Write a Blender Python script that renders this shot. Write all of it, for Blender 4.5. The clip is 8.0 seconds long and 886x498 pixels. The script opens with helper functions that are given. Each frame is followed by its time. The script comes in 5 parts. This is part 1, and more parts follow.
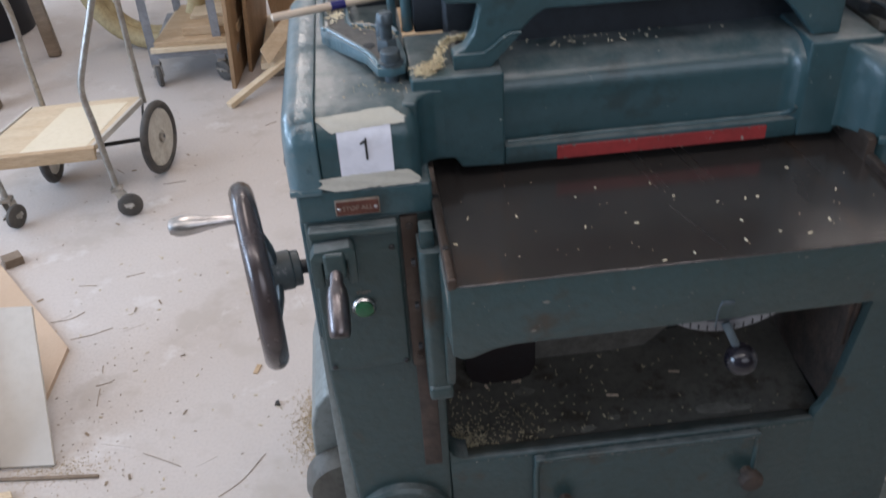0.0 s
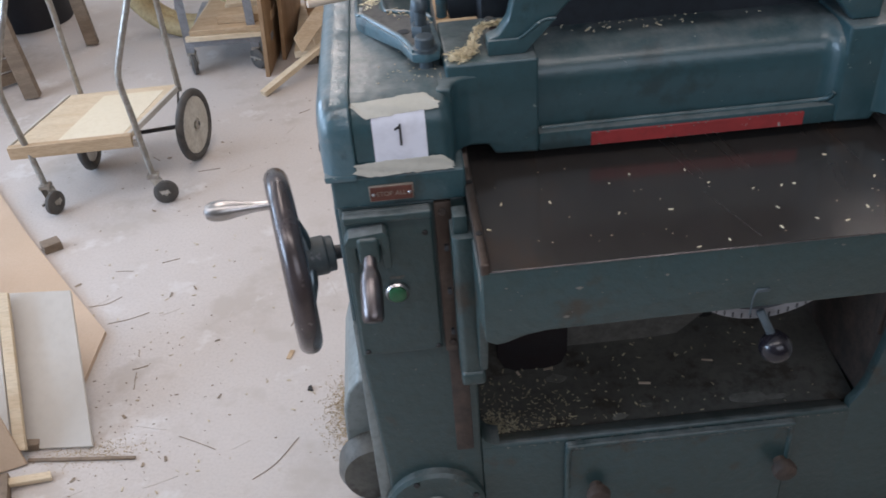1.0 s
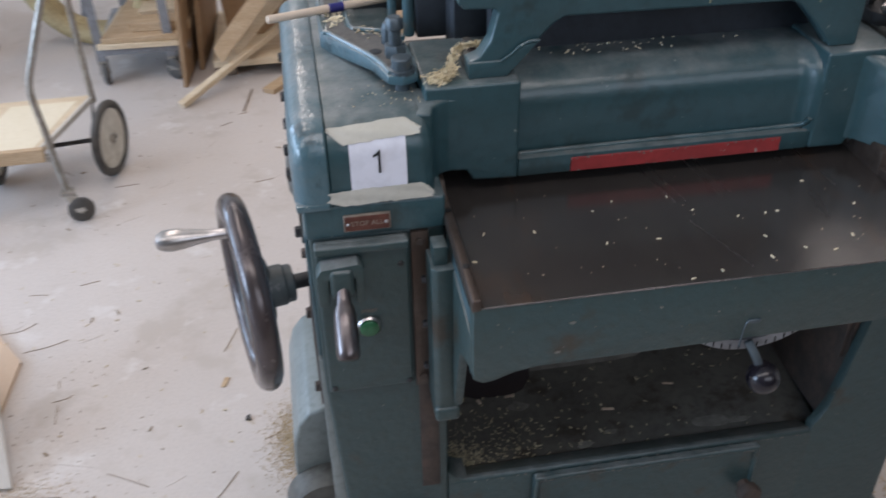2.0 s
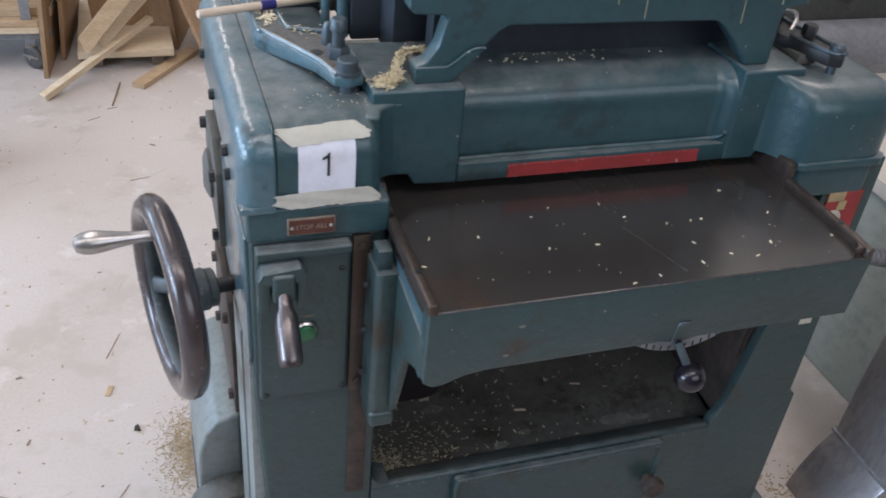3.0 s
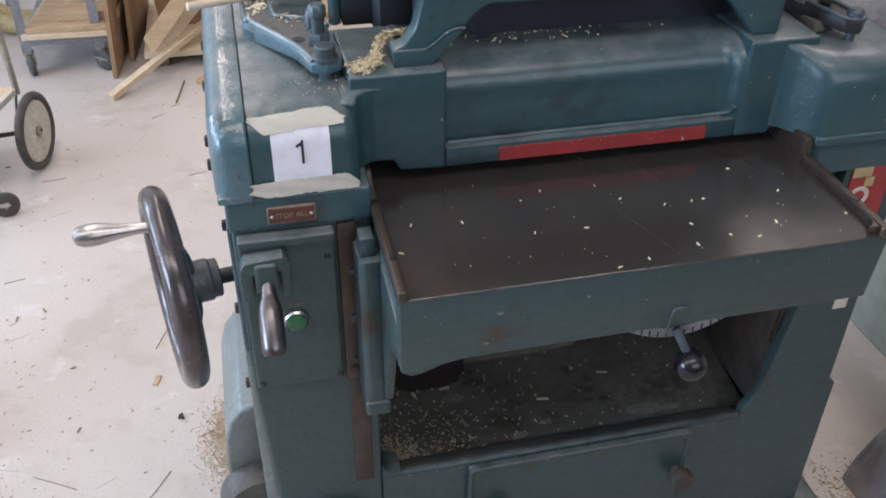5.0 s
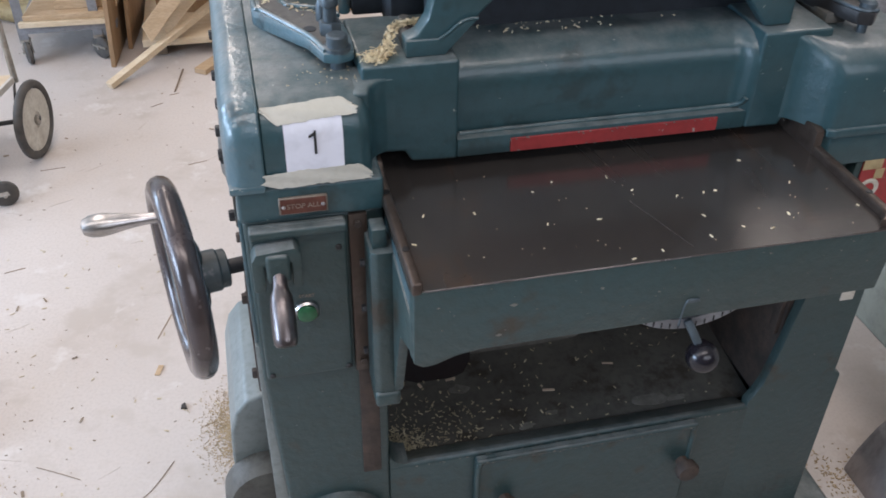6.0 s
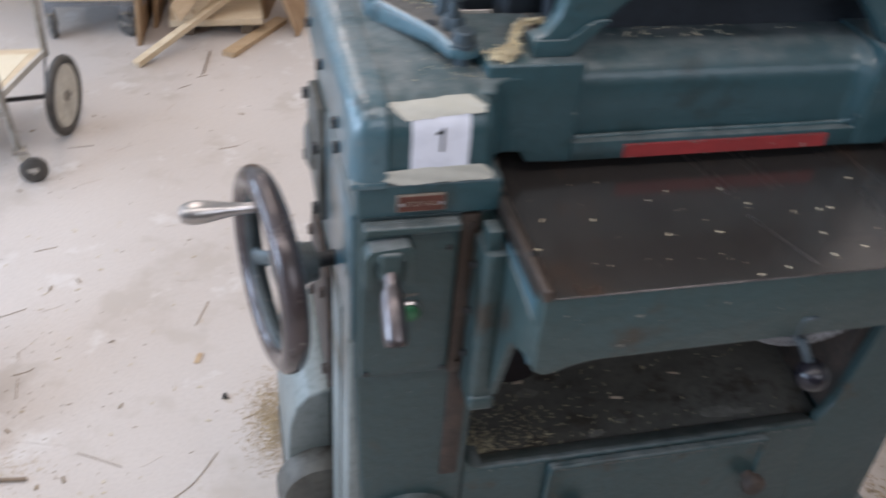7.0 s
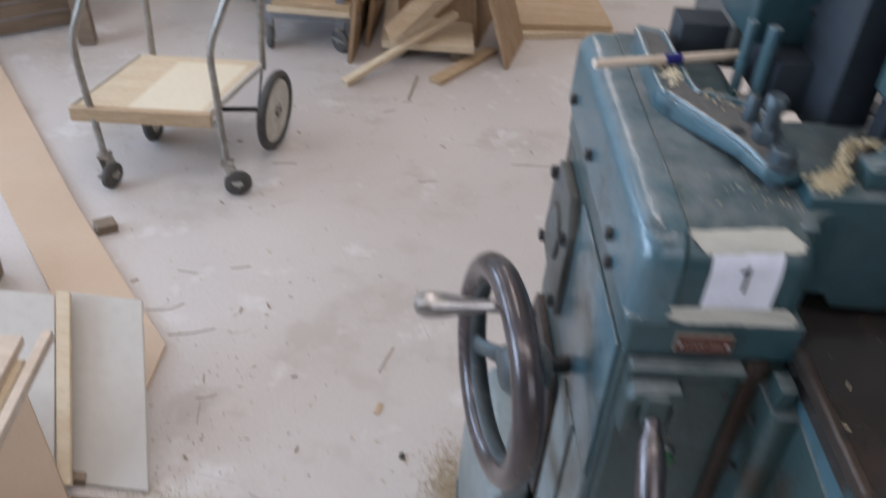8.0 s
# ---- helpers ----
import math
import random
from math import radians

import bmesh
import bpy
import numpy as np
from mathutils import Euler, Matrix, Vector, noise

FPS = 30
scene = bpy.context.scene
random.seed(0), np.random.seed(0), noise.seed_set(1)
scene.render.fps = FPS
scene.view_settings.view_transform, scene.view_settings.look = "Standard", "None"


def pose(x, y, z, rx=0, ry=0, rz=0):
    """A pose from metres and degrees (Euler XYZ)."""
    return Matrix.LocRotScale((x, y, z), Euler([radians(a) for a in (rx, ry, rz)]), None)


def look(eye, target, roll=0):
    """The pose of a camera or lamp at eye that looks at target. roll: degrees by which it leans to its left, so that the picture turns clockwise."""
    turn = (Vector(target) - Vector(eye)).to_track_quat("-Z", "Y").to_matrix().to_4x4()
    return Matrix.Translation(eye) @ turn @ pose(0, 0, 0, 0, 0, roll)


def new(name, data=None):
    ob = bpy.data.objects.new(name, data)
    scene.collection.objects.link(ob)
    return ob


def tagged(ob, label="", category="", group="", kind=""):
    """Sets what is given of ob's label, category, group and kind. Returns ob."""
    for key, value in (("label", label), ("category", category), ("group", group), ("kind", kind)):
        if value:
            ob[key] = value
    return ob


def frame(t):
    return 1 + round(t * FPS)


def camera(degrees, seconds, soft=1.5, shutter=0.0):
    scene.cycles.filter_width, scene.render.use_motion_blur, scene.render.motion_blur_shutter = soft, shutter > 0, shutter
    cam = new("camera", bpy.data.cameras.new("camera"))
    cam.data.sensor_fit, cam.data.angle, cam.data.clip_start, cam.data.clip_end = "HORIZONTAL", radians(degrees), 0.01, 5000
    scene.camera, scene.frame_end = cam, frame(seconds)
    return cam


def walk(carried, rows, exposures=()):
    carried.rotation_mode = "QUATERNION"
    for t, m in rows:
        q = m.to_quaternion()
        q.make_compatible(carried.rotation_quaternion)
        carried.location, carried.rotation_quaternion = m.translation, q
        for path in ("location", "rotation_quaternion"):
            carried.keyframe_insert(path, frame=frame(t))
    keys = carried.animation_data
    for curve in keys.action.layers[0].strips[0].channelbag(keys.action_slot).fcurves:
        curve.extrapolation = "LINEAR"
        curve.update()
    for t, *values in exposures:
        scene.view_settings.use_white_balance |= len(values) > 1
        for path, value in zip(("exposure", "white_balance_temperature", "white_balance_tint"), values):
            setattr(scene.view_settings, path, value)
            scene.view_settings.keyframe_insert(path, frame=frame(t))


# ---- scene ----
cam = camera(52.0, 8.0, soft=1.7, shutter=0.8)
PATH = [
    (0, (0.068, -1.098, 1.649), (0.186, 0.535, 0.5), -3.7),
    (0.5, (0.091, -1.098, 1.638), (0.179, 0.51, 0.451), -5.5),
    (1, (0.064, -1.105, 1.648), (0.112, 0.521, 0.484), -4.8),
    (2.5, (-0.094, -0.989, 1.638), (0.36, 0.585, 0.49), 3.0),
    (3, (-0.157, -0.988, 1.639), (0.429, 0.545, 0.496), 6.1),
    (3.5, (-0.173, -1.003, 1.647), (0.402, 0.551, 0.527), 5.8),
    (4, (-0.114, -1.0, 1.648), (0.399, 0.582, 0.538), 4.2),
    (4.5, (-0.032, -1.006, 1.641), (0.417, 0.58, 0.508), 1.8),
    (5, (-0.006, -1.012, 1.629), (0.371, 0.564, 0.457), 0.8),
    (6.5, (-0.083, -0.979, 1.627), (0.332, 0.574, 0.436), 2.2),
    (7, (-0.197, -0.935, 1.615), (0.238, 0.605, 0.415), 5.0),
    (7.5, (-0.29, -0.857, 1.607), (-0.04, 0.692, 0.367), 6.7),
    (8, (-0.306, -0.722, 1.613), (-0.197, 0.874, 0.413), 5.7),
]
EXPOSURES = [(0, -0.2, 6500, 18), (0.5, -0.27, 6500, 18), (1, -0.2, 6500, 18), (2.5, -0.16, 6500, 18), (3, 0.03, 6500, 18), (3.5, 0.16, 6550, 18), (4.5, 0.12, 6600, 18), (5, 0.12, 6600, 18), (6.5, 0.15, 6600, 18), (7, 0.05, 6600, 18), (8, -0.4, 6500, 18)]
walk(cam, [(t, look(eye, target, roll)) for t, eye, target, roll in PATH], EXPOSURES)


# ---- light ----
world = bpy.data.worlds.new("world")
scene.world = world
world.use_nodes = True
wt = world.node_tree
sky = wt.nodes.new("ShaderNodeTexSky")
sky.sky_type, sky.sun_disc, sky.sun_elevation, sky.sun_rotation = "NISHITA", False, radians(40), radians(250)
wt.links.new(sky.outputs["Color"], wt.nodes["Background"].inputs["Color"])
wt.nodes["Background"].inputs["Strength"].default_value = 0.1

LAMP_W, FRONT_W, WINDOW_W, SOUTH_W = 27.0, 24.0, 160.0, 22.0


def area(name, eye, target, sx, sy, watts, colour):
    data = bpy.data.lights.new(name, "AREA")
    data.shape, data.size, data.size_y, data.energy, data.color = "RECTANGLE", sx, sy, watts, colour
    ob = new(name, data)
    ob.matrix_world = look(eye, target)
    return ob


for lx in (-3.6, -0.6, 2.4):
    for ly in (1.4, 4.6):
        area("ceiling_tube_light", (lx, ly, 3.42), (lx, ly + 0.001, 0), 0.5, 2.2, LAMP_W, (1.0, 0.92, 0.83))
for lx in (-2.4, 0.2):
    area("ceiling_tube_light", (lx, -1.3, 3.42), (lx, -1.299, 0), 2.2, 0.5, FRONT_W, (1.0, 0.96, 0.91))
# unseen south window, added to brighten the planer's front
area("unseen_window_light", (1.0, -2.42, 2.25), (1.0, 0, 1.4), 2.4, 1.1, SOUTH_W, (0.86, 0.93, 1.0))
for wy, share in ((-1.0, 1.5), (2.2, 0.9), (5.4, 0.9)):
    area("unseen_window_light", (-5.9, wy, 1.9), (0, wy, 1.5), 2.4, 1.7, WINDOW_W * share, (0.52, 0.75, 1.0))


# ---- materials ----
def mat(name, colour, rough=0.5, metal=0.0, second=None, scale=9.0, spread=0.6, bump=0.12, grain=70.0,
        spots=None, stretch=(1, 1, 1), coat=0.0, random_shift=0.0, fleck=0.8, dust=None):
    m = bpy.data.materials.new(name)
    m.use_nodes = True
    nt = m.node_tree
    b = nt.nodes["Principled BSDF"]
    tc = nt.nodes.new("ShaderNodeTexCoord")
    mp = nt.nodes.new("ShaderNodeMapping")
    mp.inputs["Scale"].default_value = stretch
    nt.links.new(tc.outputs["Object"], mp.inputs["Vector"])
    if random_shift:
        info = nt.nodes.new("ShaderNodeObjectInfo")
        mul = nt.nodes.new("ShaderNodeMath")
        mul.operation = "MULTIPLY"
        mul.inputs[1].default_value = random_shift
        nt.links.new(info.outputs["Random"], mul.inputs[0])
        nt.links.new(mul.outputs[0], mp.inputs["Location"])

    def tex(s, detail=5.0, r=0.6):
        n = nt.nodes.new("ShaderNodeTexNoise")
        n.inputs["Scale"].default_value, n.inputs["Detail"].default_value, n.inputs["Roughness"].default_value = s, detail, r
        nt.links.new(mp.outputs["Vector"], n.inputs["Vector"])
        return n

    def ramp(src, lo, hi):
        r = nt.nodes.new("ShaderNodeMapRange")
        r.inputs["From Min"].default_value, r.inputs["From Max"].default_value = lo, hi
        nt.links.new(src, r.inputs["Value"])
        return r.outputs["Result"]

    def mix(fac, a, c):
        n = nt.nodes.new("ShaderNodeMix")
        n.data_type = "RGBA"
        nt.links.new(fac, n.inputs["Factor"])
        for sock, v in ((n.inputs["A"], a), (n.inputs["B"], c)):
            if isinstance(v, tuple):
                sock.default_value = (*v, 1)
            else:
                nt.links.new(v, sock)
        return n.outputs["Result"]

    second = second or tuple(c * 0.72 for c in colour)
    big = tex(scale)
    out = mix(ramp(big.outputs["Fac"], 0.5 - spread / 4, 0.5 + spread / 4), colour, second)
    fine = tex(grain, 3.0)
    out = mix(ramp(fine.outputs["Fac"], 0.45, 0.8), out, tuple(min(1, c * fleck) for c in second))
    for colour3, s3, at in (spots or ()):
        sp = tex(s3, 4.0, 0.7)
        out = mix(ramp(sp.outputs["Fac"], at, at + (0.03 if s3 > 25 else 0.10)), out, colour3)
    # dust settled on upward faces; its paleness includes some light reflected there
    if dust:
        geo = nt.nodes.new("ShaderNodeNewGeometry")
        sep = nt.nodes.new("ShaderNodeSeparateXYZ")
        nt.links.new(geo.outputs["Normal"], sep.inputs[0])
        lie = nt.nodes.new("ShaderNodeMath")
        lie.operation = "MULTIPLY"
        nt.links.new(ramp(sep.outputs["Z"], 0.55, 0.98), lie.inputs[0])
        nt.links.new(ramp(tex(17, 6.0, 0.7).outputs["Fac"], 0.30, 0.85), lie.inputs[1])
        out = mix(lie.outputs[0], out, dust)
    nt.links.new(out, b.inputs["Base Color"])
    b.inputs["Metallic"].default_value = metal
    rr = nt.nodes.new("ShaderNodeMapRange")
    rr.inputs["To Min"].default_value, rr.inputs["To Max"].default_value = max(0.03, rough - 0.1), min(1, rough + 0.12)
    nt.links.new(big.outputs["Fac"], rr.inputs["Value"])
    nt.links.new(rr.outputs["Result"], b.inputs["Roughness"])
    b.inputs["Coat Weight"].default_value = coat
    b.inputs["Coat Roughness"].default_value = 0.14
    if bump:
        bp = nt.nodes.new("ShaderNodeBump")
        bp.inputs["Strength"].default_value, bp.inputs["Distance"].default_value = bump, 0.004
        nt.links.new(fine.outputs["Fac"], bp.inputs["Height"])
        nt.links.new(bp.outputs["Normal"], b.inputs["Normal"])
        nt.links.new(bp.outputs["Normal"], b.inputs["Coat Normal"])
    return m


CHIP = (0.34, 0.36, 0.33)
# settled dust, made paler to include the sheen of the upper faces
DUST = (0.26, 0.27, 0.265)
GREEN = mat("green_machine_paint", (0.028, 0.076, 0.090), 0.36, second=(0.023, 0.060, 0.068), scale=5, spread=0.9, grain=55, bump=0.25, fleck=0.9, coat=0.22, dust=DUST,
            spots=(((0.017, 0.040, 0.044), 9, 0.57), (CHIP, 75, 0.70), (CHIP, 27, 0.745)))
# greener and grimier than GREEN, also darkened for the dimmer light low down
BASE_GREEN = mat("shaded_green_base_paint", (0.026, 0.059, 0.064), 0.42, second=(0.029, 0.051, 0.049), scale=4, spread=0.9, grain=55, bump=0.5, fleck=0.9, coat=0.15, dust=DUST,
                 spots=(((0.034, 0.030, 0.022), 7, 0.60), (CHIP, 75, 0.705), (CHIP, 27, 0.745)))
# blue-green paint; its lighter blue also carries window light on left-facing parts
BLUE_GREEN = mat("window_tinted_blue_paint", (0.044, 0.115, 0.150), 0.34, second=(0.062, 0.122, 0.142), scale=8, grain=48, bump=0.6, fleck=0.92, coat=0.6, dust=DUST,
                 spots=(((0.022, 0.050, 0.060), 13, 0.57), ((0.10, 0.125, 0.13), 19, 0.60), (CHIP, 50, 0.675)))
DARK_GREEN = mat("dark_grimy_paint", (0.122, 0.118, 0.103), 0.55, second=(0.078, 0.076, 0.068), scale=9, spread=0.8, grain=60, bump=0.25,
                 spots=(((0.050, 0.042, 0.034), 12, 0.55), ((0.17, 0.17, 0.15), 24, 0.67)))
# black that puts the shade inside holes and gaps into their colour
HOLE_SHADE = mat("hole_shade_black", (0.016, 0.014, 0.016), 0.85, second=(0.020, 0.012, 0.012), scale=14, bump=0.2)
# worn bare patches and chips; on the rear web it stands for light
BARE_AND_LIT = mat("bare_patch_and_lit_web", (0.20, 0.195, 0.175), 0.6, second=(0.13, 0.125, 0.11), scale=40, bump=0.2)
STEEL = mat("worn_bed_steel", (0.056, 0.050, 0.045), 0.24, metal=0.2, second=(0.040, 0.035, 0.034), scale=4, spread=0.9, grain=60, bump=0.0, fleck=0.95, coat=0.7,
            stretch=(1, 0.35, 1), spots=(((0.070, 0.046, 0.034), 6, 0.60),))
RAIL = mat("brown_rail_steel", (0.105, 0.085, 0.073), 0.4, metal=0.6, second=(0.07, 0.05, 0.04), scale=14, bump=0.1)
RUST = mat("rusty_iron", (0.085, 0.058, 0.045), 0.7, metal=0.15, second=(0.045, 0.035, 0.03), scale=20, bump=0.35)
IRON = mat("dark_iron", (0.05, 0.05, 0.052), 0.45, metal=0.6, scale=20, bump=0.1)
BOLT = mat("blue_grey_bolt_steel", (0.10, 0.13, 0.15), 0.42, metal=0.5, scale=25, bump=0.15)
RIM = mat("worn_dark_rim", (0.055, 0.045, 0.045), 0.25, metal=0.35, second=(0.09, 0.07, 0.07), scale=16, bump=0.04, coat=0.25)
CHROME = mat("polished_steel", (0.55, 0.53, 0.54), 0.3, metal=1.0, second=(0.42, 0.4, 0.38), scale=14, bump=0.03)
RED = mat("red_paint", (0.33, 0.035, 0.035), 0.5, second=(0.26, 0.03, 0.03), scale=12, spots=(((0.3, 0.28, 0.25), 45, 0.665),))
PAPER = mat("white_paper", (0.72, 0.73, 0.8), 0.85, second=(0.69, 0.70, 0.77), scale=5, grain=30, bump=0.03)
TAPE = mat("cream_masking_tape", (0.53, 0.515, 0.455), 0.6, second=(0.48, 0.465, 0.40), scale=14, grain=120, bump=0.2, fleck=0.96)
INK = mat("black_ink", (0.02, 0.02, 0.02), 0.8, bump=0)
PLATE = mat("red_brown_plate", (0.14, 0.05, 0.035), 0.5, metal=0.3, scale=40)
PLATE_LETTER = mat("tarnished_letter_metal", (0.32, 0.26, 0.21), 0.5, metal=0.4, scale=40, bump=0)
GREEN_PLASTIC = mat("green_button_plastic", (0.02, 0.12, 0.05), 0.35, scale=30, bump=0)
BLACK = mat("black_plastic", (0.012, 0.011, 0.016), 0.22, scale=30, bump=0)
# near-black that puts the shade of recesses into the parts' colour
RECESS_SHADE = mat("dark_recess_shade", (0.024, 0.032, 0.042), 0.6, scale=10)
BLUE_TAPE = mat("blue_tape", (0.015, 0.015, 0.2), 0.4, scale=30)
DOWEL = mat("pale_dowel_wood", (0.66, 0.55, 0.44), 0.6, second=(0.6, 0.47, 0.36), scale=12, stretch=(0.2, 1, 1))
SHAVING = mat("fresh_wood_shavings", (0.88, 0.80, 0.60), 0.8, second=(0.80, 0.69, 0.48), scale=60, bump=0)
CHIPS = mat("pale_wood_chips", (0.62, 0.54, 0.40), 0.8, second=(0.45, 0.36, 0.24), scale=50, bump=0)
OLD_CHIPS = mat("grimy_wood_chips", (0.56, 0.51, 0.36), 0.8, second=(0.32, 0.27, 0.18), scale=90, bump=0)
WOOD = mat("pine_wood", (0.54, 0.39, 0.25), 0.6, second=(0.45, 0.31, 0.18), scale=5, grain=40, stretch=(1, 7, 7), bump=0.15, random_shift=9)
PALE_WOOD = mat("pale_softwood", (0.69, 0.57, 0.41), 0.6, second=(0.61, 0.47, 0.31), scale=4, grain=40, stretch=(1, 6, 6), bump=0.12, random_shift=9)
PLY = mat("brown_plywood", (0.40, 0.26, 0.15), 0.6, second=(0.31, 0.19, 0.10), scale=3, grain=30, stretch=(5, 5, 1), bump=0.1, random_shift=9)
MDF = mat("pinkish_fibreboard", (0.58, 0.43, 0.31), 0.7, second=(0.54, 0.39, 0.27), scale=3, grain=160, bump=0.015, fleck=0.95)
WHITE_BOARD = mat("scuffed_white_board", (0.57, 0.53, 0.475), 0.6, second=(0.53, 0.485, 0.43), scale=2.5, grain=40, bump=0.05, fleck=0.96,
                  spots=(((0.50, 0.465, 0.42), 5, 0.68),))
DRIP = mat("dull_dried_paint", (0.24, 0.24, 0.16), 0.6, scale=30, bump=0)
OLD_WOOD = mat("dark_old_wood", (0.27, 0.20, 0.14), 0.7, second=(0.18, 0.13, 0.09), scale=6, stretch=(1, 1, 6), bump=0.25, random_shift=9)
TUBE = mat("dull_chrome_tube", (0.42, 0.40, 0.37), 0.4, metal=0.7, second=(0.30, 0.27, 0.23), scale=22, bump=0.1)
GREY_METAL = mat("grey_painted_steel", (0.27, 0.28, 0.30), 0.45, metal=0.2, second=(0.2, 0.2, 0.21), scale=12, bump=0.1)
RUBBER = mat("grey_black_rubber", (0.05, 0.048, 0.046), 0.8, second=(0.10, 0.09, 0.08), scale=20, bump=0.3)
CREAM = mat("cream_wheel_disc", (0.60, 0.57, 0.50), 0.5, second=(0.46, 0.42, 0.35), scale=18, bump=0.1)
BIN = mat("black_bin_plastic", (0.012, 0.013, 0.02), 0.5, scale=8)
HOSE = mat("yellowed_hose", (0.46, 0.37, 0.20), 0.6, second=(0.33, 0.25, 0.13), scale=10, bump=0.2)
PALE_GREEN = mat("pale_green_cabinet_paint", (0.28, 0.31, 0.275), 0.5, second=(0.24, 0.265, 0.235), scale=3, grain=30, bump=0.05)
DUCT = mat("galvanised_duct_sheet", (0.44, 0.42, 0.43), 0.34, metal=0.6, second=(0.30, 0.28, 0.285), scale=7, bump=0.1, stretch=(1, 1, 0.3))
PATCH = mat("pale_paper_patch", (0.74, 0.66, 0.51), 0.7, second=(0.71, 0.62, 0.46), scale=3, bump=0.05, fleck=0.97)
CONCRETE = mat("pale_concrete_floor", (0.568, 0.514, 0.476), 0.6, second=(0.525, 0.468, 0.428), scale=1.6, grain=120, bump=0.06, fleck=0.92,
               spots=(((0.475, 0.42, 0.375), 3.4, 0.56), ((0.61, 0.57, 0.54), 6, 0.58), ((0.45, 0.385, 0.32), 12, 0.68), ((0.37, 0.30, 0.24), 26, 0.74), ((0.30, 0.24, 0.20), 70, 0.755)))
WALL = mat("white_wall_paint", (0.68, 0.67, 0.64), 0.8, second=(0.63, 0.62, 0.59), scale=1.5, bump=0.05)
DARK_WALL = mat("dark_bounce_cutting_wall", (0.10, 0.085, 0.07), 0.7, second=(0.08, 0.065, 0.055), scale=1.5, bump=0.05)
WHEEL_PAINT = mat("worn_grey_green_wheel_paint", (0.075, 0.095, 0.098), 0.42, second=(0.052, 0.062, 0.064), scale=14, bump=0.25, spots=(((0.13, 0.13, 0.13), 30, 0.64),))
SAWDUST = mat("tan_sawdust", (0.50, 0.39, 0.25), 0.9, second=(0.40, 0.30, 0.18), scale=60, bump=0)
DUSTY = mat("dust_covered_casting", (0.155, 0.15, 0.14), 0.8, second=(0.10, 0.10, 0.098), scale=22, spread=0.8, bump=0.3, spots=(((0.36, 0.32, 0.22), 60, 0.66),))
LEVER = mat("worn_steel_grip", (0.20, 0.185, 0.185), 0.28, metal=0.9, second=(0.13, 0.11, 0.11), scale=18, bump=0.04)
GUARD = mat("grey_green_guard_paint", (0.22, 0.25, 0.245), 0.42, second=(0.17, 0.195, 0.19), scale=6, bump=0.1)
DEBRIS = mat("dark_floor_debris", (0.20, 0.155, 0.115), 0.8, second=(0.33, 0.25, 0.17), scale=4, bump=0)


# ---- mesh helpers ----
BASE = {}


def thing(name, at, label, category, group="", kind=""):
    ob = new(name)
    ob.location = at
    ob.empty_display_size = 0.05
    BASE[ob.name] = Matrix.Translation(Vector(at)).inverted()
    return tagged(ob, label, category, group, kind)


def finish(name, bm, material, smooth=True):
    bmesh.ops.recalc_face_normals(bm, faces=bm.faces)
    me = bpy.data.meshes.new(name)
    bm.to_mesh(me)
    bm.free()
    me.materials.append(material)
    if smooth:
        me.polygons.foreach_set("use_smooth", [True] * len(me.polygons))
        me.set_sharp_from_angle(angle=radians(38))
    return new(name, me)


def part(name, bm, material, parent, label=""):
    ob = finish(name, bm, material)
    ob.parent = parent
    if parent.name in BASE:
        ob.matrix_parent_inverse = BASE[parent.name]
    return tagged(ob, label)


def solo(name, bm, material, label, category, group="", kind=""):
    """A thing of one mesh, its origin at its base."""
    ob = finish(name, bm, material)
    co = np.array([v.co for v in ob.data.vertices])
    at = Vector(((co[:, 0].min() + co[:, 0].max()) / 2, (co[:, 1].min() + co[:, 1].max()) / 2, co[:, 2].min()))
    ob.data.transform(Matrix.Translation(-at))
    ob.location = at
    return tagged(ob, label, category, group, kind)


def B():
    return bmesh.new()


def add(bm, other):
    """Joins another bmesh into bm and frees it."""
    me = bpy.data.meshes.new("join")
    other.to_mesh(me)
    other.free()
    bm.from_mesh(me)
    bpy.data.meshes.remove(me)
    return bm


def box(lo, hi, bev=0.0, seg=2, bm=None):
    b = B()
    bmesh.ops.create_cube(b, size=1.0)
    c, d = (Vector(lo) + Vector(hi)) / 2, Vector(hi) - Vector(lo)
    for v in b.verts:
        v.co = Vector((v.co.x * d.x, v.co.y * d.y, v.co.z * d.z)) + c
    if bev:
        bmesh.ops.bevel(b, geom=b.edges[:], offset=bev, segments=seg, profile=0.6, affect="EDGES")
    return add(bm, b) if bm else b


def prism(poly, axis, d0, d1, bev=0.0, seg=2, bm=None):
    """A polygon in the plane across an axis, pushed from d0 to d1 along it."""
    b = B()
    put = {"x": lambda p, d: (d, p[0], p[1]), "y": lambda p, d: (p[0], d, p[1]), "z": lambda p, d: (p[0], p[1], d)}[axis]
    lower, upper = [b.verts.new(put(p, d0)) for p in poly], [b.verts.new(put(p, d1)) for p in poly]
    b.faces.new(lower), b.faces.new(upper[::-1])
    for n in range(len(poly)):
        b.faces.new((lower[n - 1], lower[n], upper[n], upper[n - 1]))
    bmesh.ops.recalc_face_normals(b, faces=b.faces)
    if bev:
        bmesh.ops.bevel(b, geom=b.edges[:], offset=bev, segments=seg, profile=0.6, affect="EDGES")
    return add(bm, b) if bm else b


def frame_of(axis):
    a = Vector(axis).normalized()
    u = a.cross((0, 0, 1) if abs(a.z) < 0.9 else (1, 0, 0)).normalized()
    return a, u, a.cross(u)


